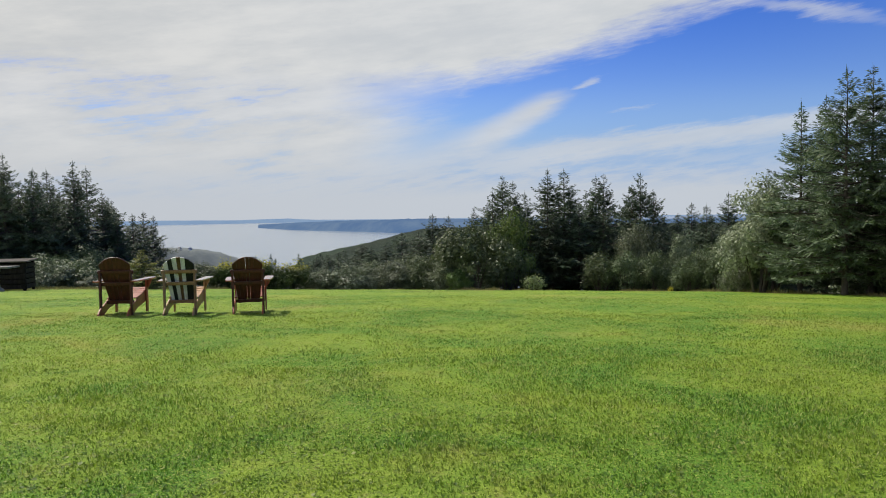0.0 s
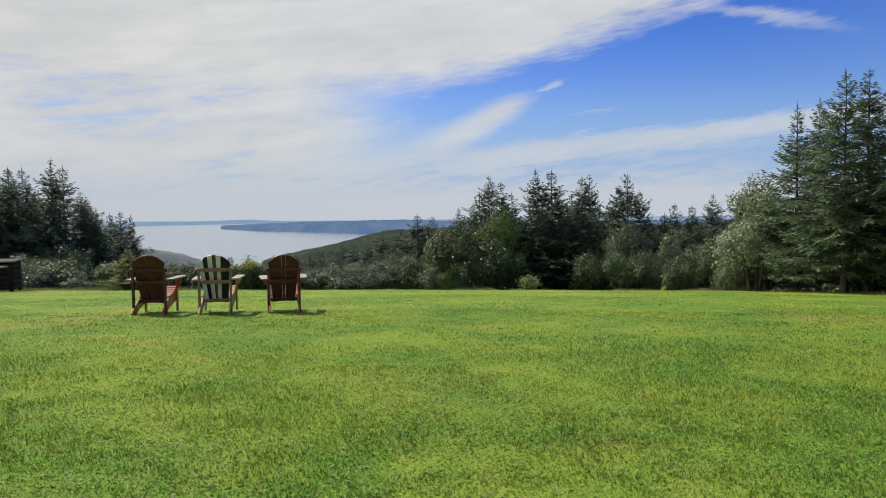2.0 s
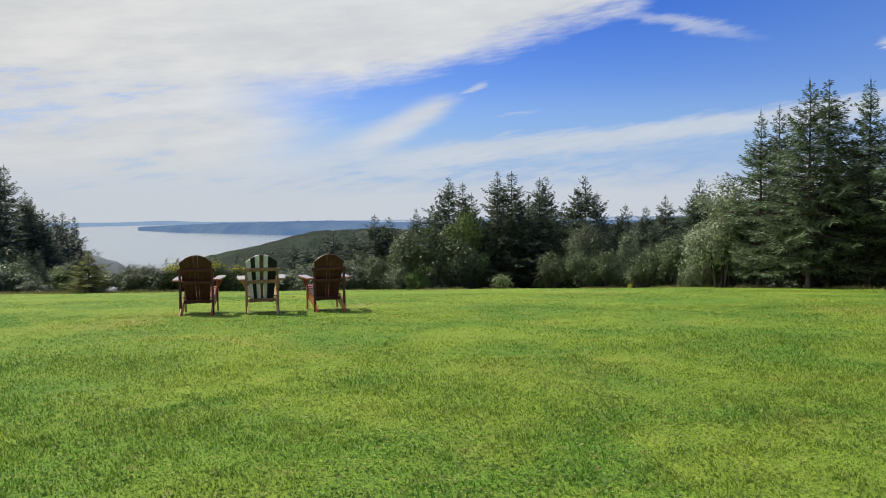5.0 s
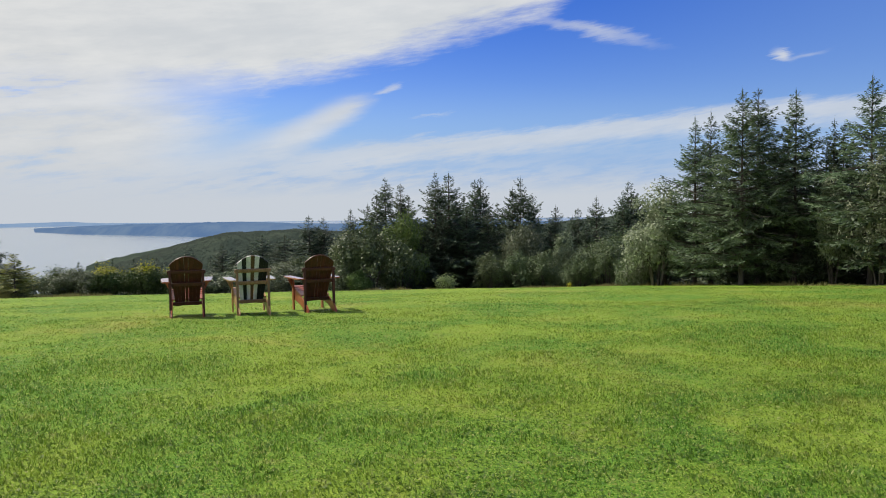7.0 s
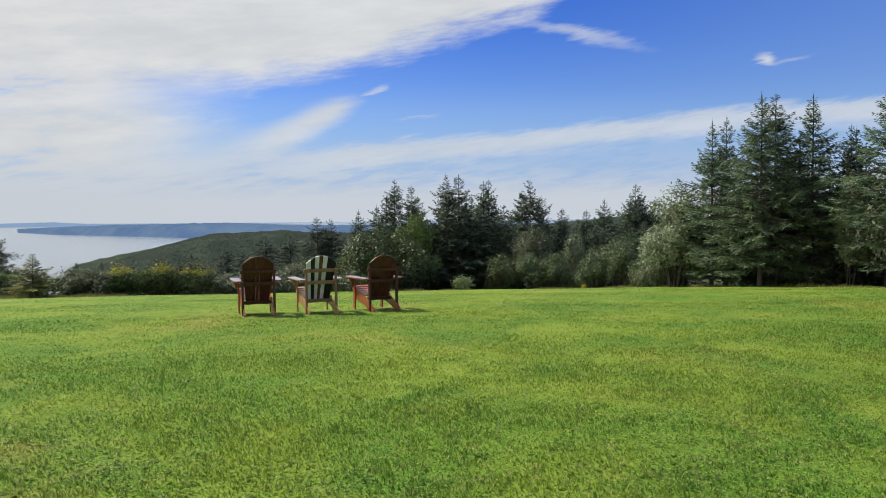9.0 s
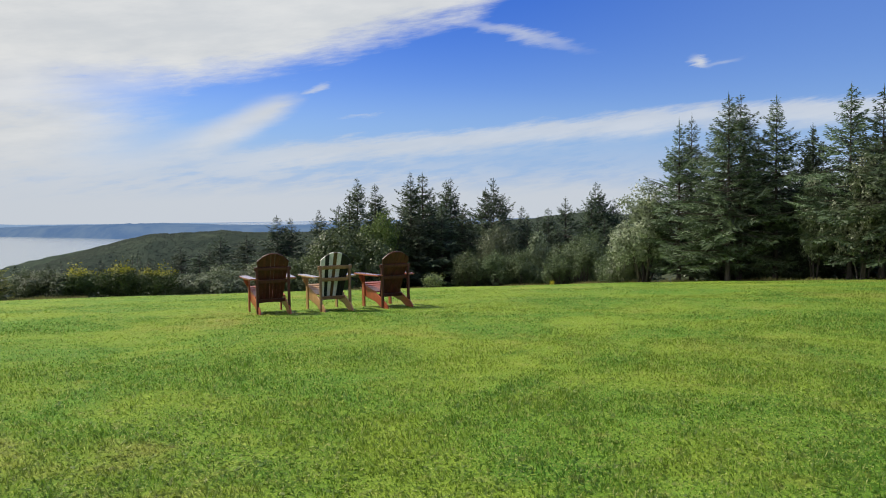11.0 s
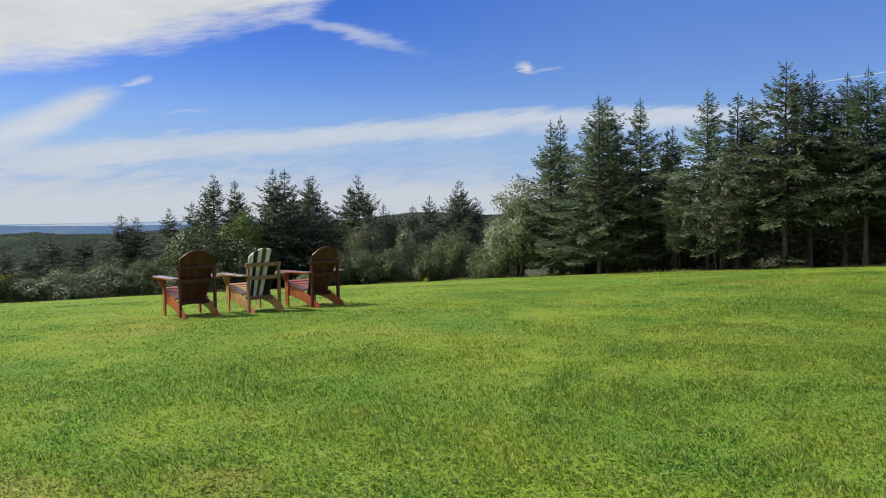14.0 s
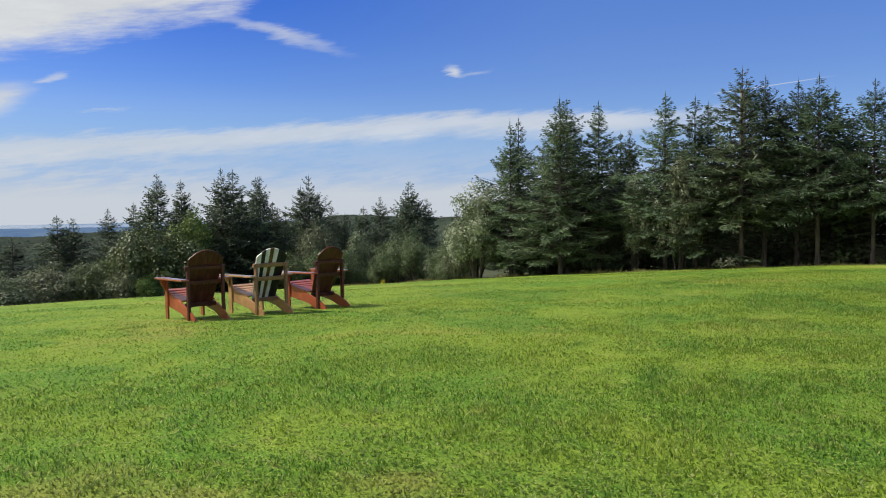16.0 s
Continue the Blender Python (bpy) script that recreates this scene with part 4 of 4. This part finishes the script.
ALDER = "leafy green alder shrub against the spruces"
for x, y, top, r, kind, var, text in [
    (1.4, 38.6, 0.95, 2.0, "dome", 0, "broad rounded alder bush with glinting leaves"),
    (3.45, 39.0, 1.5, 1.4, "bright", 0, "fresh green deciduous bush with a bright crown"),
    (3.0, 38.2, 0.1, 1.3, "alder", 1, ALDER), (9.6, 38.0, 0.95, 1.1, "dome", 1, "grey-green rounded shrub before the spruces"),
    (7.6, 37.2, -0.55, 1.1, "alder", 1, ALDER), (8.7, 36.4, -0.6, 1.0, "alder", 0, ALDER), (9.9, 35.6, -0.5, 1.1, "alder", 1, ALDER), (11.6, 37.0, 0.25, 1.1, "silver", 1, "pale leafed shrub before the spruces"),
    (10.7, 33.4, -0.6, 0.95, "alder", 1, ALDER), (13.2, 36.0, 0.1, 1.3, "alder", 0, ALDER), (11.9, 33.0, 0.05, 1.0, "alder", 0, ALDER), (14.6, 36.6, 0.4, 1.3, "alder", 1, ALDER), (12.2, 30.6, 0.0, 1.0, "silver", 0, "pale leafed shrub before the spruces"),
    (10.95, 26.9, 2.42, 1.25, "tree", 0, "pale leafed young tree leaning on the spruces"), (11.9, 28.0, 1.2, 1.2, "tree", 0, "pale leafed young tree leaning on the spruces"), (11.2, 29.3, -0.2, 0.9, "alder", 1, ALDER), (10.7, 28.0, -0.3, 0.8, "silver", 1, "low pale shrub at the lawn's edge"),
    (13.85, 19.0, 3.0, 0.95, "tree", 0, "young birch hung with pale leaves"), (13.9, 21.0, 2.5, 0.6, "tree", 0, "young birch hung with pale leaves"),
    (13.6, 17.05, -0.3, 0.3, "weed", 0, "small white-flowered weed at a trunk"),
    (-4.9, 38.9, -1.15, 1.4, "silver", 0, "silvery shrub with shining leaves"), (-3.0, 39.4, -1.1, 1.4, "silver", 1, "silvery shrub with shining leaves"), (-6.2, 39.4, -1.4, 1.1, "silver", 1, "silvery shrub with shining leaves"), (-1.4, 39.5, -0.75, 1.3, "alder", 1, ALDER), (-0.1, 38.4, -1.0, 1.1, "silver", 0, "silvery shrub with shining leaves"),
    (-2.0, 42.5, -0.9, 1.5, "alder", 0, ALDER), (-4.2, 44.5, -1.3, 1.6, "alder", 1, ALDER), (0.4, 41.5, -0.5, 1.3, "alder", 0, ALDER), (0.7, 36.9, -1.3, 0.7, "bright", 0, "low yellow-green bush at the lawn's edge"),
    (-10.9, 38.5, -0.98, 1.3, "hedge", 0, "clipped dark hedge with yellow new growth"), (-9.3, 38.6, -0.92, 1.3, "hedge", 0, "clipped dark hedge with yellow new growth"), (-7.8, 38.6, -1.12, 1.25, "hedge", 0, "clipped dark hedge with yellow new growth"),
    (-12.3, 38.6, -0.9, 1.2, "alder", 0, ALDER), (-13.3, 39.4, -0.85, 1.2, "alder", 1, ALDER), (-14.9, 39.0, -1.1, 1.3, "alder", 0, ALDER), (-11.4, 41.0, -1.4, 1.4, "alder", 1, ALDER), (-7.4, 41.0, -1.7, 1.4, "alder", 0, ALDER), (-9.2, 42.0, -1.6, 1.5, "alder", 1, ALDER),
    (-16.3, 38.6, -0.9, 1.3, "bright", 0, "yellow-green bush at the lawn's edge"), (-17.8, 37.6, -0.5, 1.4, "alder", 1, ALDER), (-18.8, 36.0, -0.6, 1.2, "silver", 0, "low pale shrub at the lawn's edge"), (-20.0, 38.0, -0.3, 1.5, "alder", 0, ALDER), (-17.0, 41.5, -0.9, 1.4, "alder", 1, ALDER), (-19.4, 41.0, 0.0, 1.6, "alder", 0, ALDER),
    (-15.2, 42.0, -1.3, 1.3, "alder", 0, ALDER), (-22.0, 36.6, -0.5, 1.5, "alder", 1, ALDER), (-23.5, 35.0, -0.2, 1.6, "alder", 0, ALDER), (-16.2, 35.0, -1.25, 0.8, "silver", 1, "low pale shrub at the lawn's edge"),
]:
    shrub(kind, x, y, top, r, text, variant=var)
for i in range(20):
    y = 8.0 + i * 1.05
    x = 18.2 - 0.2 * (y - 9) + tree_rng.uniform(0.0, 2.2)
    shrub("under", x, y, gz(x, y) + tree_rng.uniform(0.7, 1.3), tree_rng.uniform(0.9, 1.4), "shaded undergrowth bush beneath the spruces", "undergrowth in the side wood")
shrub("flower", 9.2, 31.3, -1.78, 0.11, "small yellow-flowered weed on the lawn's edge", "")
shrub("small", 3.66, 31.9, -1.28, 0.5, "small pale bush alone on the lawn's edge", "")


# ---------------------------------------------------------------- garden chairs
def back_slat(k, n, mat, label, parent):
    """One tapering slat of the fan back, its head sawn to the curve."""
    u = (k - (n - 1) / 2) / ((n - 1) / 2)
    x0, x1 = u * 0.165, u * 0.232
    w0, w1 = (0.0279, 0.0391) if abs(u) > 0.1 else (0.0225, 0.0330)

    def head(v):
        return 0.88 - 0.105 * abs(v / 0.25) ** 2.2
    pts = [(x0 - w0, 0.0), (x0 + w0, 0.0), (x1 + w1, head(x1 + w1)), (x1, head(x1) + 0.002), (x1 - w1, head(x1 - w1))]
    lean = math.degrees(math.atan2(0.34, 0.80))
    m = pose(0, -0.10, 0.17) @ pose(0, 0, 0, 90 + lean, 0, 0) @ pose(0, 0, 0.012 - 0.02 * (1 - u * u))
    part("back_slat", finish("back_slat", outline(pts, 0.024, m, 0.003), mat), parent, label)


def build_chair(m, frame_mat, arm_mat, rail_mat, seat_mat, slat_mats, label, slat_labels):
    ch = thing("garden_chair", m, label, "chair", "chairs on the lawn")
    ch.scale = (0.945, 1.0, 1.0)

    def add(name, bm, mat, text=""):
        part(name, finish(name, bm, mat), ch, text)

    for sx in (-1, 1):
        x = sx * 0.255
        # sloping side plank with a rounded tail on the grass
        side = [(0.45, 0.175), (0.45, 0.345), (0.41, 0.375), (0.0, 0.275), (-0.33, 0.160), (-0.47, 0.100), (-0.545, 0.045), (-0.56, 0.0), (-0.54, -0.03), (-0.40, -0.03), (-0.10, 0.085)]
        add("side_plank", outline([(p[0], p[1]) for p in side], 0.026, pose(x, 0, 0, 90, 0, 90), 0.006), frame_mat)
        add("front_leg", board((0.026, 0.095, 0.585), pose(x + sx * 0.027, 0.375, 0.267)), frame_mat)
        add("rear_post", board((0.04, 0.055, 0.80), pose(x + sx * 0.014, -0.372, 0.365)), rail_mat)
        ax = x + sx * 0.105
        arm = [(-0.095, -0.40), (0.030, -0.40), (0.062, -0.1), (0.080, 0.28), (0.075, 0.45), (0.05, 0.495), (-0.05, 0.495), (-0.078, 0.45), (-0.085, 0.1)]
        add("armrest", outline([(sx * p[0], p[1]) for p in (arm if sx > 0 else arm[::-1])], 0.024, pose(ax, 0, 0.573), 0.006), arm_mat)
        bracket = [(0.0, 0.0), (0.09, 0.0), (0.075, -0.06), (0.0, -0.19)]
        add("arm_bracket", outline([(sx * p[0], p[1]) for p in (bracket if sx > 0 else bracket[::-1])], 0.022, pose(x + sx * 0.041, 0.375, 0.559, 90, 0, 0), 0.004), frame_mat)
    # seat boards, following the side planks
    for i in range(6):
        q = i / 5
        y, z = 0.415 - 0.47 * q, 0.384 - 0.112 * q - 0.012 * math.sin(q * 3.14)
        add("seat_slat", board((0.53, 0.0925, 0.02), pose(0, y, z, 12, 0, 0), 0.003), seat_mat)
    add("front_rail", board((0.484, 0.022, 0.10), pose(0, 0.435, 0.312)), frame_mat)
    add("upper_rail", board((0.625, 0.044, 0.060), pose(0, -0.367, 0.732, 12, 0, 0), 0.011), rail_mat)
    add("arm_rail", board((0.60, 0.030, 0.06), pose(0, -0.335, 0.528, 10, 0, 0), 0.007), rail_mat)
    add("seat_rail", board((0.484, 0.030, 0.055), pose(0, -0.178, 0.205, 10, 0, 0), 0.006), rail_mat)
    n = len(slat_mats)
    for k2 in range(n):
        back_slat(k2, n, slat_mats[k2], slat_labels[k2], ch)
    return ch


RED7 = [M_REDSHADE] * 7
NONE7 = [""] * 7
STRIPES = [M_WHITE, M_BLACK, M_WHITE, M_BROWN, M_WHITE, M_BLACK, M_BLACK]
WORDS = {M_WHITE: "worn white painted slat", M_BLACK: "black painted slat", M_BROWN: "brown stained slat"}
for x, y, yaw, kit in ((-5.59, 13.57, 3.5, "red"), (-4.57, 13.68, 6.5, "stripe"), (-3.49, 13.88, 11.0, "red")):
    m = pose(x, y, gz(x, y) + 0.012, -0.6, 0, yaw)
    if kit == "red":
        build_chair(m, M_RED, M_ARMRED, M_REDSHADE, M_RED, RED7, "dark red-stained wooden garden chair with a fan back", NONE7)
    else:
        build_chair(m, M_TAN, M_ARMTAN, M_TANSHADE, M_TAN, STRIPES, "tan wooden garden chair with white, black and brown slats", [WORDS[q] for q in STRIPES])


# ---------------------------------------------------------------- timber bin and stone table by the wood
def build_bin():
    x, y = -17.06, 28.9
    b = thing("timber_bin", pose(x, y, gz(x, y), 0, 0, 12), "shaded dark weathered timber bin with a slab lid", "bin")
    b.scale = (1.0, 1.0, 0.87)
    for px in (-1.25, 0.0, 1.25):
        for py in (-0.5, 0.5):
            part("post", finish("post", board((0.10, 0.10, 1.30), pose(px, py, 0.60)), M_SHED), b)
    for k2 in range(5):
        for py in (-0.565, 0.565):
            part("plank", finish("plank", board((2.6, 0.03, 0.19), pose(0, py, 0.17 + 0.225 * k2)), M_SHED), b)
        for px in (-1.315, 1.315):
            part("plank", finish("plank", board((0.03, 1.08, 0.19), pose(px, 0, 0.17 + 0.225 * k2)), M_SHED), b)
    part("lid", finish("lid", board((2.8, 1.3, 0.05), pose(0, 0, 1.275, 2, 0, 0)), M_BARK), b, "greyed slab lid")
    x, y = -15.75, 26.9
    t = thing("stone_table", pose(x, y, gz(x, y)), "grey stone pedestal table beside the timber bin", "table")
    prof = [(0.0, -0.05), (0.26, -0.05), (0.25, 0.05), (0.15, 0.12), (0.12, 0.3), (0.13, 0.6), (0.17, 0.80), (0.0, 0.80)]
    vs, fs, n = [], [], 14
    for r, z in prof:
        for q in range(n):
            vs.append((r * math.cos(q * 6.2832 / n), r * math.sin(q * 6.2832 / n), z))
    for i in range(len(prof) - 1):
        for q in range(n):
            fs.append((i * n + q, i * n + (q + 1) % n, (i + 1) * n + (q + 1) % n, (i + 1) * n + q))
    me = array_mesh("pedestal", np.array(vs), np.array(fs), M_STONE)
    me.shade_smooth()
    part("pedestal", me, t)
    part("tabletop", finish("tabletop", board((1.3, 0.75, 0.06), pose(0, 0, 0.84)), M_STONE), t)


build_bin()


# ---------------------------------------------------------------- pole standing behind the wood
def build_pole(x, y, top):
    z = gz(x, y)
    p = thing("utility_pole", pose(x, y, z), "grey weathered wooden utility pole behind the spruces", "pole")
    h = top - z
    prof = [(0.15, -0.2), (0.145, 0.5), (0.125, h * 0.6), (0.115, h - 0.03), (0.09, h), (0.0, h + 0.01)]
    n = 12
    vs = [(r * math.cos(q * 6.2832 / n), r * math.sin(q * 6.2832 / n), zz) for r, zz in prof for q in range(n)]
    fs = [(i * n + q, i * n + (q + 1) % n, (i + 1) * n + (q + 1) % n, (i + 1) * n + q) for i in range(len(prof) - 1) for q in range(n)]
    me = array_mesh("shaft", np.array(vs), np.array(fs), M_STONE)
    me.shade_smooth()
    part("shaft", me, p)


build_pole(19.84, 20.18, 6.15)


# ---------------------------------------------------------------- houses on the point
def house(az, d, z, w, yaw):
    x, y = d * math.sin(radians(az)), d * math.cos(radians(az))
    h = thing("house", pose(x, y, z, 0, 0, yaw), "small white clapboard house on the grassy point", "house", "houses on the point")
    bm = board((w, w * 0.7, 3.6), pose(0, 0, 0.4), 0.05)
    part("wall", finish("wall", bm, M_HOUSE), h)
    bm = bmesh.new()
    r = [bm.verts.new(p) for p in ((-w * 0.54, -w * 0.4, 2.2), (w * 0.54, -w * 0.4, 2.2), (w * 0.54, w * 0.4, 2.2), (-w * 0.54, w * 0.4, 2.2), (-w * 0.54, 0, 3.6), (w * 0.54, 0, 3.6))]
    for ids in ((0, 1, 5, 4), (2, 3, 4, 5), (0, 4, 3), (1, 2, 5), (3, 2, 1, 0)):
        bm.faces.new([r[i] for i in ids])
    part("roof", finish("roof", bm, M_ROOF), h)


# ---------------------------------------------------------------- grass, clover and the rough fringe
def value_noise(x, y, cell, seed):
    rng = np.random.default_rng(seed)
    tab = rng.random((128, 128))
    u, v = x / cell + 500, y / cell + 500
    i, j = np.floor(u).astype(int), np.floor(v).astype(int)
    fu, fv = u - i, v - j
    fu, fv = fu * fu * (3 - 2 * fu), fv * fv * (3 - 2 * fv)
    i0, j0, i1, j1 = i % 128, j % 128, (i + 1) % 128, (j + 1) % 128
    return (tab[i0, j0] * (1 - fu) + tab[i1, j0] * fu) * (1 - fv) + (tab[i0, j1] * (1 - fu) + tab[i1, j1] * fu) * fv


def build_grass():
    rng = np.random.default_rng(77)
    vs, fs = [], []
    count = 0
    # depth band, width, leaves per square metre, leaf width and height factors, share of clover
    for y0, y1, xa, xb, dens, size, tall, share in (
            (-12.0, -3.0, -22.0, 14.0, 60, 3.4, 0.3, 0.9), (-3.0, 2.2, -18.0, 8.0, 380, 2.2, 0.6, 0.5), (2.2, 6.5, -18.0, 9.0, 300, 2.2, 0.7, 0.4), (2.2, 3.3, -12.0, 5.5, 1100, 1.4, 0.8, 0.4), (3.3, 6.5, -10.5, 4.5, 3300, 1.1, 0.9, 0.26), (6.5, 9.0, -13.5, 6.5, 2200, 1.25, 0.85, 0.28),
            (9.0, 13.5, -16.0, 11.0, 950, 1.5, 0.7, 0.32), (13.5, 20.0, -20.0, 16.0, 240, 2.2, 0.55, 0.4), (20.0, 38.0, -26.0, 15.0, 40, 3.2, 0.4, 0.5)):
        n = int((y1 - y0) * (xb - xa) * dens)
        # soft-edged bands, so that no seam shows
        x, y = rng.uniform(xa, xb, n) + rng.normal(0, 1.0, n), rng.uniform(y0, y1, n) + rng.normal(0, 0.35, n)
        clump = value_noise(x, y, 0.055, 3) * 0.55 + value_noise(x, y, 0.5, 4) * 0.45
        ok = inside_lawn(x, y) & (rng.random(n) < 0.75 + 0.35 * clump)
        x, y, clump = x[ok], y[ok], clump[ok]
        n = len(x)
        z = ground_z(x, y) + (np.sin(x * 0.9 + 1.3 * np.sin(y * 0.4)) * np.sin(y * 0.7 + 0.8)) * 0.018
        az = rng.uniform(0, 6.283, n)
        where = value_noise(x, y, 0.9, 9) * 0.5 + value_noise(x, y, 0.3, 10) * 0.3
        clover = rng.random(n) < share + 1.1 * (where - 0.4)
        tuft = np.clip((value_noise(x, y, 0.22, 5) * 0.6 + value_noise(x, y, 0.75, 6) * 0.4 - 0.22) / 0.5, 0.0, 1.0)
        h = tall * (0.013 + 0.027 * tuft * (0.4 + 0.9 * clump)) * rng.uniform(0.6, 1.4, n) * np.where(clover, 0.45, 1.0)
        w = size * np.where(clover, rng.uniform(0.0042, 0.0080, n), rng.uniform(0.0024, 0.0046, n))
        ca, sa2 = np.cos(az), np.sin(az)
        b = np.stack([x, y, z - 0.004], -1)
        across, along = np.stack([-sa2, ca, 0 * x], -1), np.stack([ca, sa2, 0 * x], -1)
        up = np.array([[0, 0, 1.0]])
        # clover leaflets hang at their height, tilted; blades rise and bend to a point
        tilt = rng.normal(0.0, 0.32, n)
        roll = rng.normal(0.0, 0.28, n)
        c0 = b + up * h[:, None]
        L = (w * 1.15)[:, None]
        fwd = along + up * tilt[:, None]
        sid = across + up * roll[:, None]
        q0, q1, q2, q3 = c0 - fwd * L, c0 + sid * w[:, None], c0 + fwd * L, c0 - sid * w[:, None]
        lean = (h * rng.uniform(0.15, 1.1, n))[:, None]
        mid = b + along * lean * 0.35 + up * h[:, None] * 0.55
        m0, m1, m2, m3 = b, mid + across * w[:, None], b + along * lean + up * h[:, None], mid - across * w[:, None]
        pick = clover[:, None]
        vs.append(np.stack([np.where(pick, q0, m0), np.where(pick, q1, m1), np.where(pick, q2, m2), np.where(pick, q3, m3)], 1).reshape(-1, 3))
        fs.append(np.arange(4 * n).reshape(-1, 4) + count)
        count += 4 * n
    me = array_mesh("grass", np.concatenate(vs), np.concatenate(fs), M_BLADE)
    tagged(new("grass", me), "short green lawn grass mixed with clover", "grass", kind="stuff")


def build_fringe():
    """Taller uncut grass where the mower stops."""
    rng = np.random.default_rng(78)
    ex, ey = np.array([p[0] for p in EDGE]), np.array([p[1] for p in EDGE])
    n = 30000
    s = rng.uniform(1, 11.5, n)
    i = s.astype(int)
    f = s - i
    x = ex[i] * (1 - f) + ex[i + 1] * f + rng.normal(0.25, 0.45, n)
    y = ey[i] * (1 - f) + ey[i + 1] * f + np.abs(rng.normal(0.0, 0.55, n)) - 0.15
    tall = value_noise(x, y, 1.1, 12)
    h = (0.02 + 0.30 * np.maximum(tall - 0.5, 0.0) + np.where(x < -10.5, 0.10, 0.0)) * rng.uniform(0.5, 1.5, n)
    az = rng.uniform(0, 6.283, n)
    z = ground_z(x, y) - 0.02
    across = np.stack([-np.sin(az), np.cos(az), 0 * az], -1) * 0.014
    along = np.stack([np.cos(az), np.sin(az), 0 * az], -1) * (h * rng.uniform(0.05, 0.6, n))[:, None]
    b = np.stack([x, y, z], -1)
    v = np.stack([b + across, b - across, b + along + np.array([[0, 0, 1.0]]) * h[:, None]], 1).reshape(-1, 3)
    tagged(new("rough_grass", array_mesh("rough_grass", v, np.arange(3 * n).reshape(-1, 3), M_ROUGH)), "uncut yellowish grass along the wood's edge", "grass", kind="stuff")


def build_far_woods():
    """The forest on the hill and the slope: thousands of small pointed crowns."""
    rng = np.random.default_rng(79)
    hill = bpy.data.objects["hill"].data
    co = np.empty(len(hill.vertices) * 3, dtype=np.float32)
    hill.vertices.foreach_get("co", co)
    co = co.reshape(16, 220, 3)
    n = 26000
    i, j = rng.uniform(0.0, 9.0, n), rng.uniform(0, 218.9, n)
    i0, j0 = i.astype(int), j.astype(int)
    fi, fj = (i - i0)[:, None], (j - j0)[:, None]
    p = (co[i0, j0] * (1 - fi) + co[i0 + 1, j0] * fi) * (1 - fj) + (co[i0, j0 + 1] * (1 - fi) + co[i0 + 1, j0 + 1] * fi) * fj
    bare = value_noise(p[:, 0], p[:, 1], 45.0, 21)
    p = p[(p[:, 2] > SEA + 2) & (bare < 0.86)]
    m = 5200
    r = 70 + 330 * rng.random(m) ** 0.8
    az = np.radians(rng.uniform(-26, 40, m))
    q = np.stack([r * np.sin(az), r * np.cos(az), 0 * r], -1)
    q[:, 2] = ground_z(q[:, 0], q[:, 1])
    q = q[q[:, 2] > SEA + 1.5]
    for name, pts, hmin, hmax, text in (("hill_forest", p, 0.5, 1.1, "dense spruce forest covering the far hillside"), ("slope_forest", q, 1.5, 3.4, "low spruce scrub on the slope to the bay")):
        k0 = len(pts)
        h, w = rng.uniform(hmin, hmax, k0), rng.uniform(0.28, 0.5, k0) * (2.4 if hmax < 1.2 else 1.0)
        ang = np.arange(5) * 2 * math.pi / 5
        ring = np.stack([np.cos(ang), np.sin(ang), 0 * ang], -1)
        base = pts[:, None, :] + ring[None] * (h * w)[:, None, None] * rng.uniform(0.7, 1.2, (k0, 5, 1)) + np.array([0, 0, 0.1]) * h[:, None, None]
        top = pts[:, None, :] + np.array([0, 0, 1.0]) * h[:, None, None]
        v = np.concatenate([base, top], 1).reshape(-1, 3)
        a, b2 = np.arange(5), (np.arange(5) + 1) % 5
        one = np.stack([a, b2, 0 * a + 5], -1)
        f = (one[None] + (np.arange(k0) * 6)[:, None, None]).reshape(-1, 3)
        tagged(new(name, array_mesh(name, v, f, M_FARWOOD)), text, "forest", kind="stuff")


build_far_woods()
house(-18.6, 735.0, -31.9, 3.0, 60)
house(-19.3, 738.0, -31.2, 2.8, -35)
build_grass()
build_fringe()
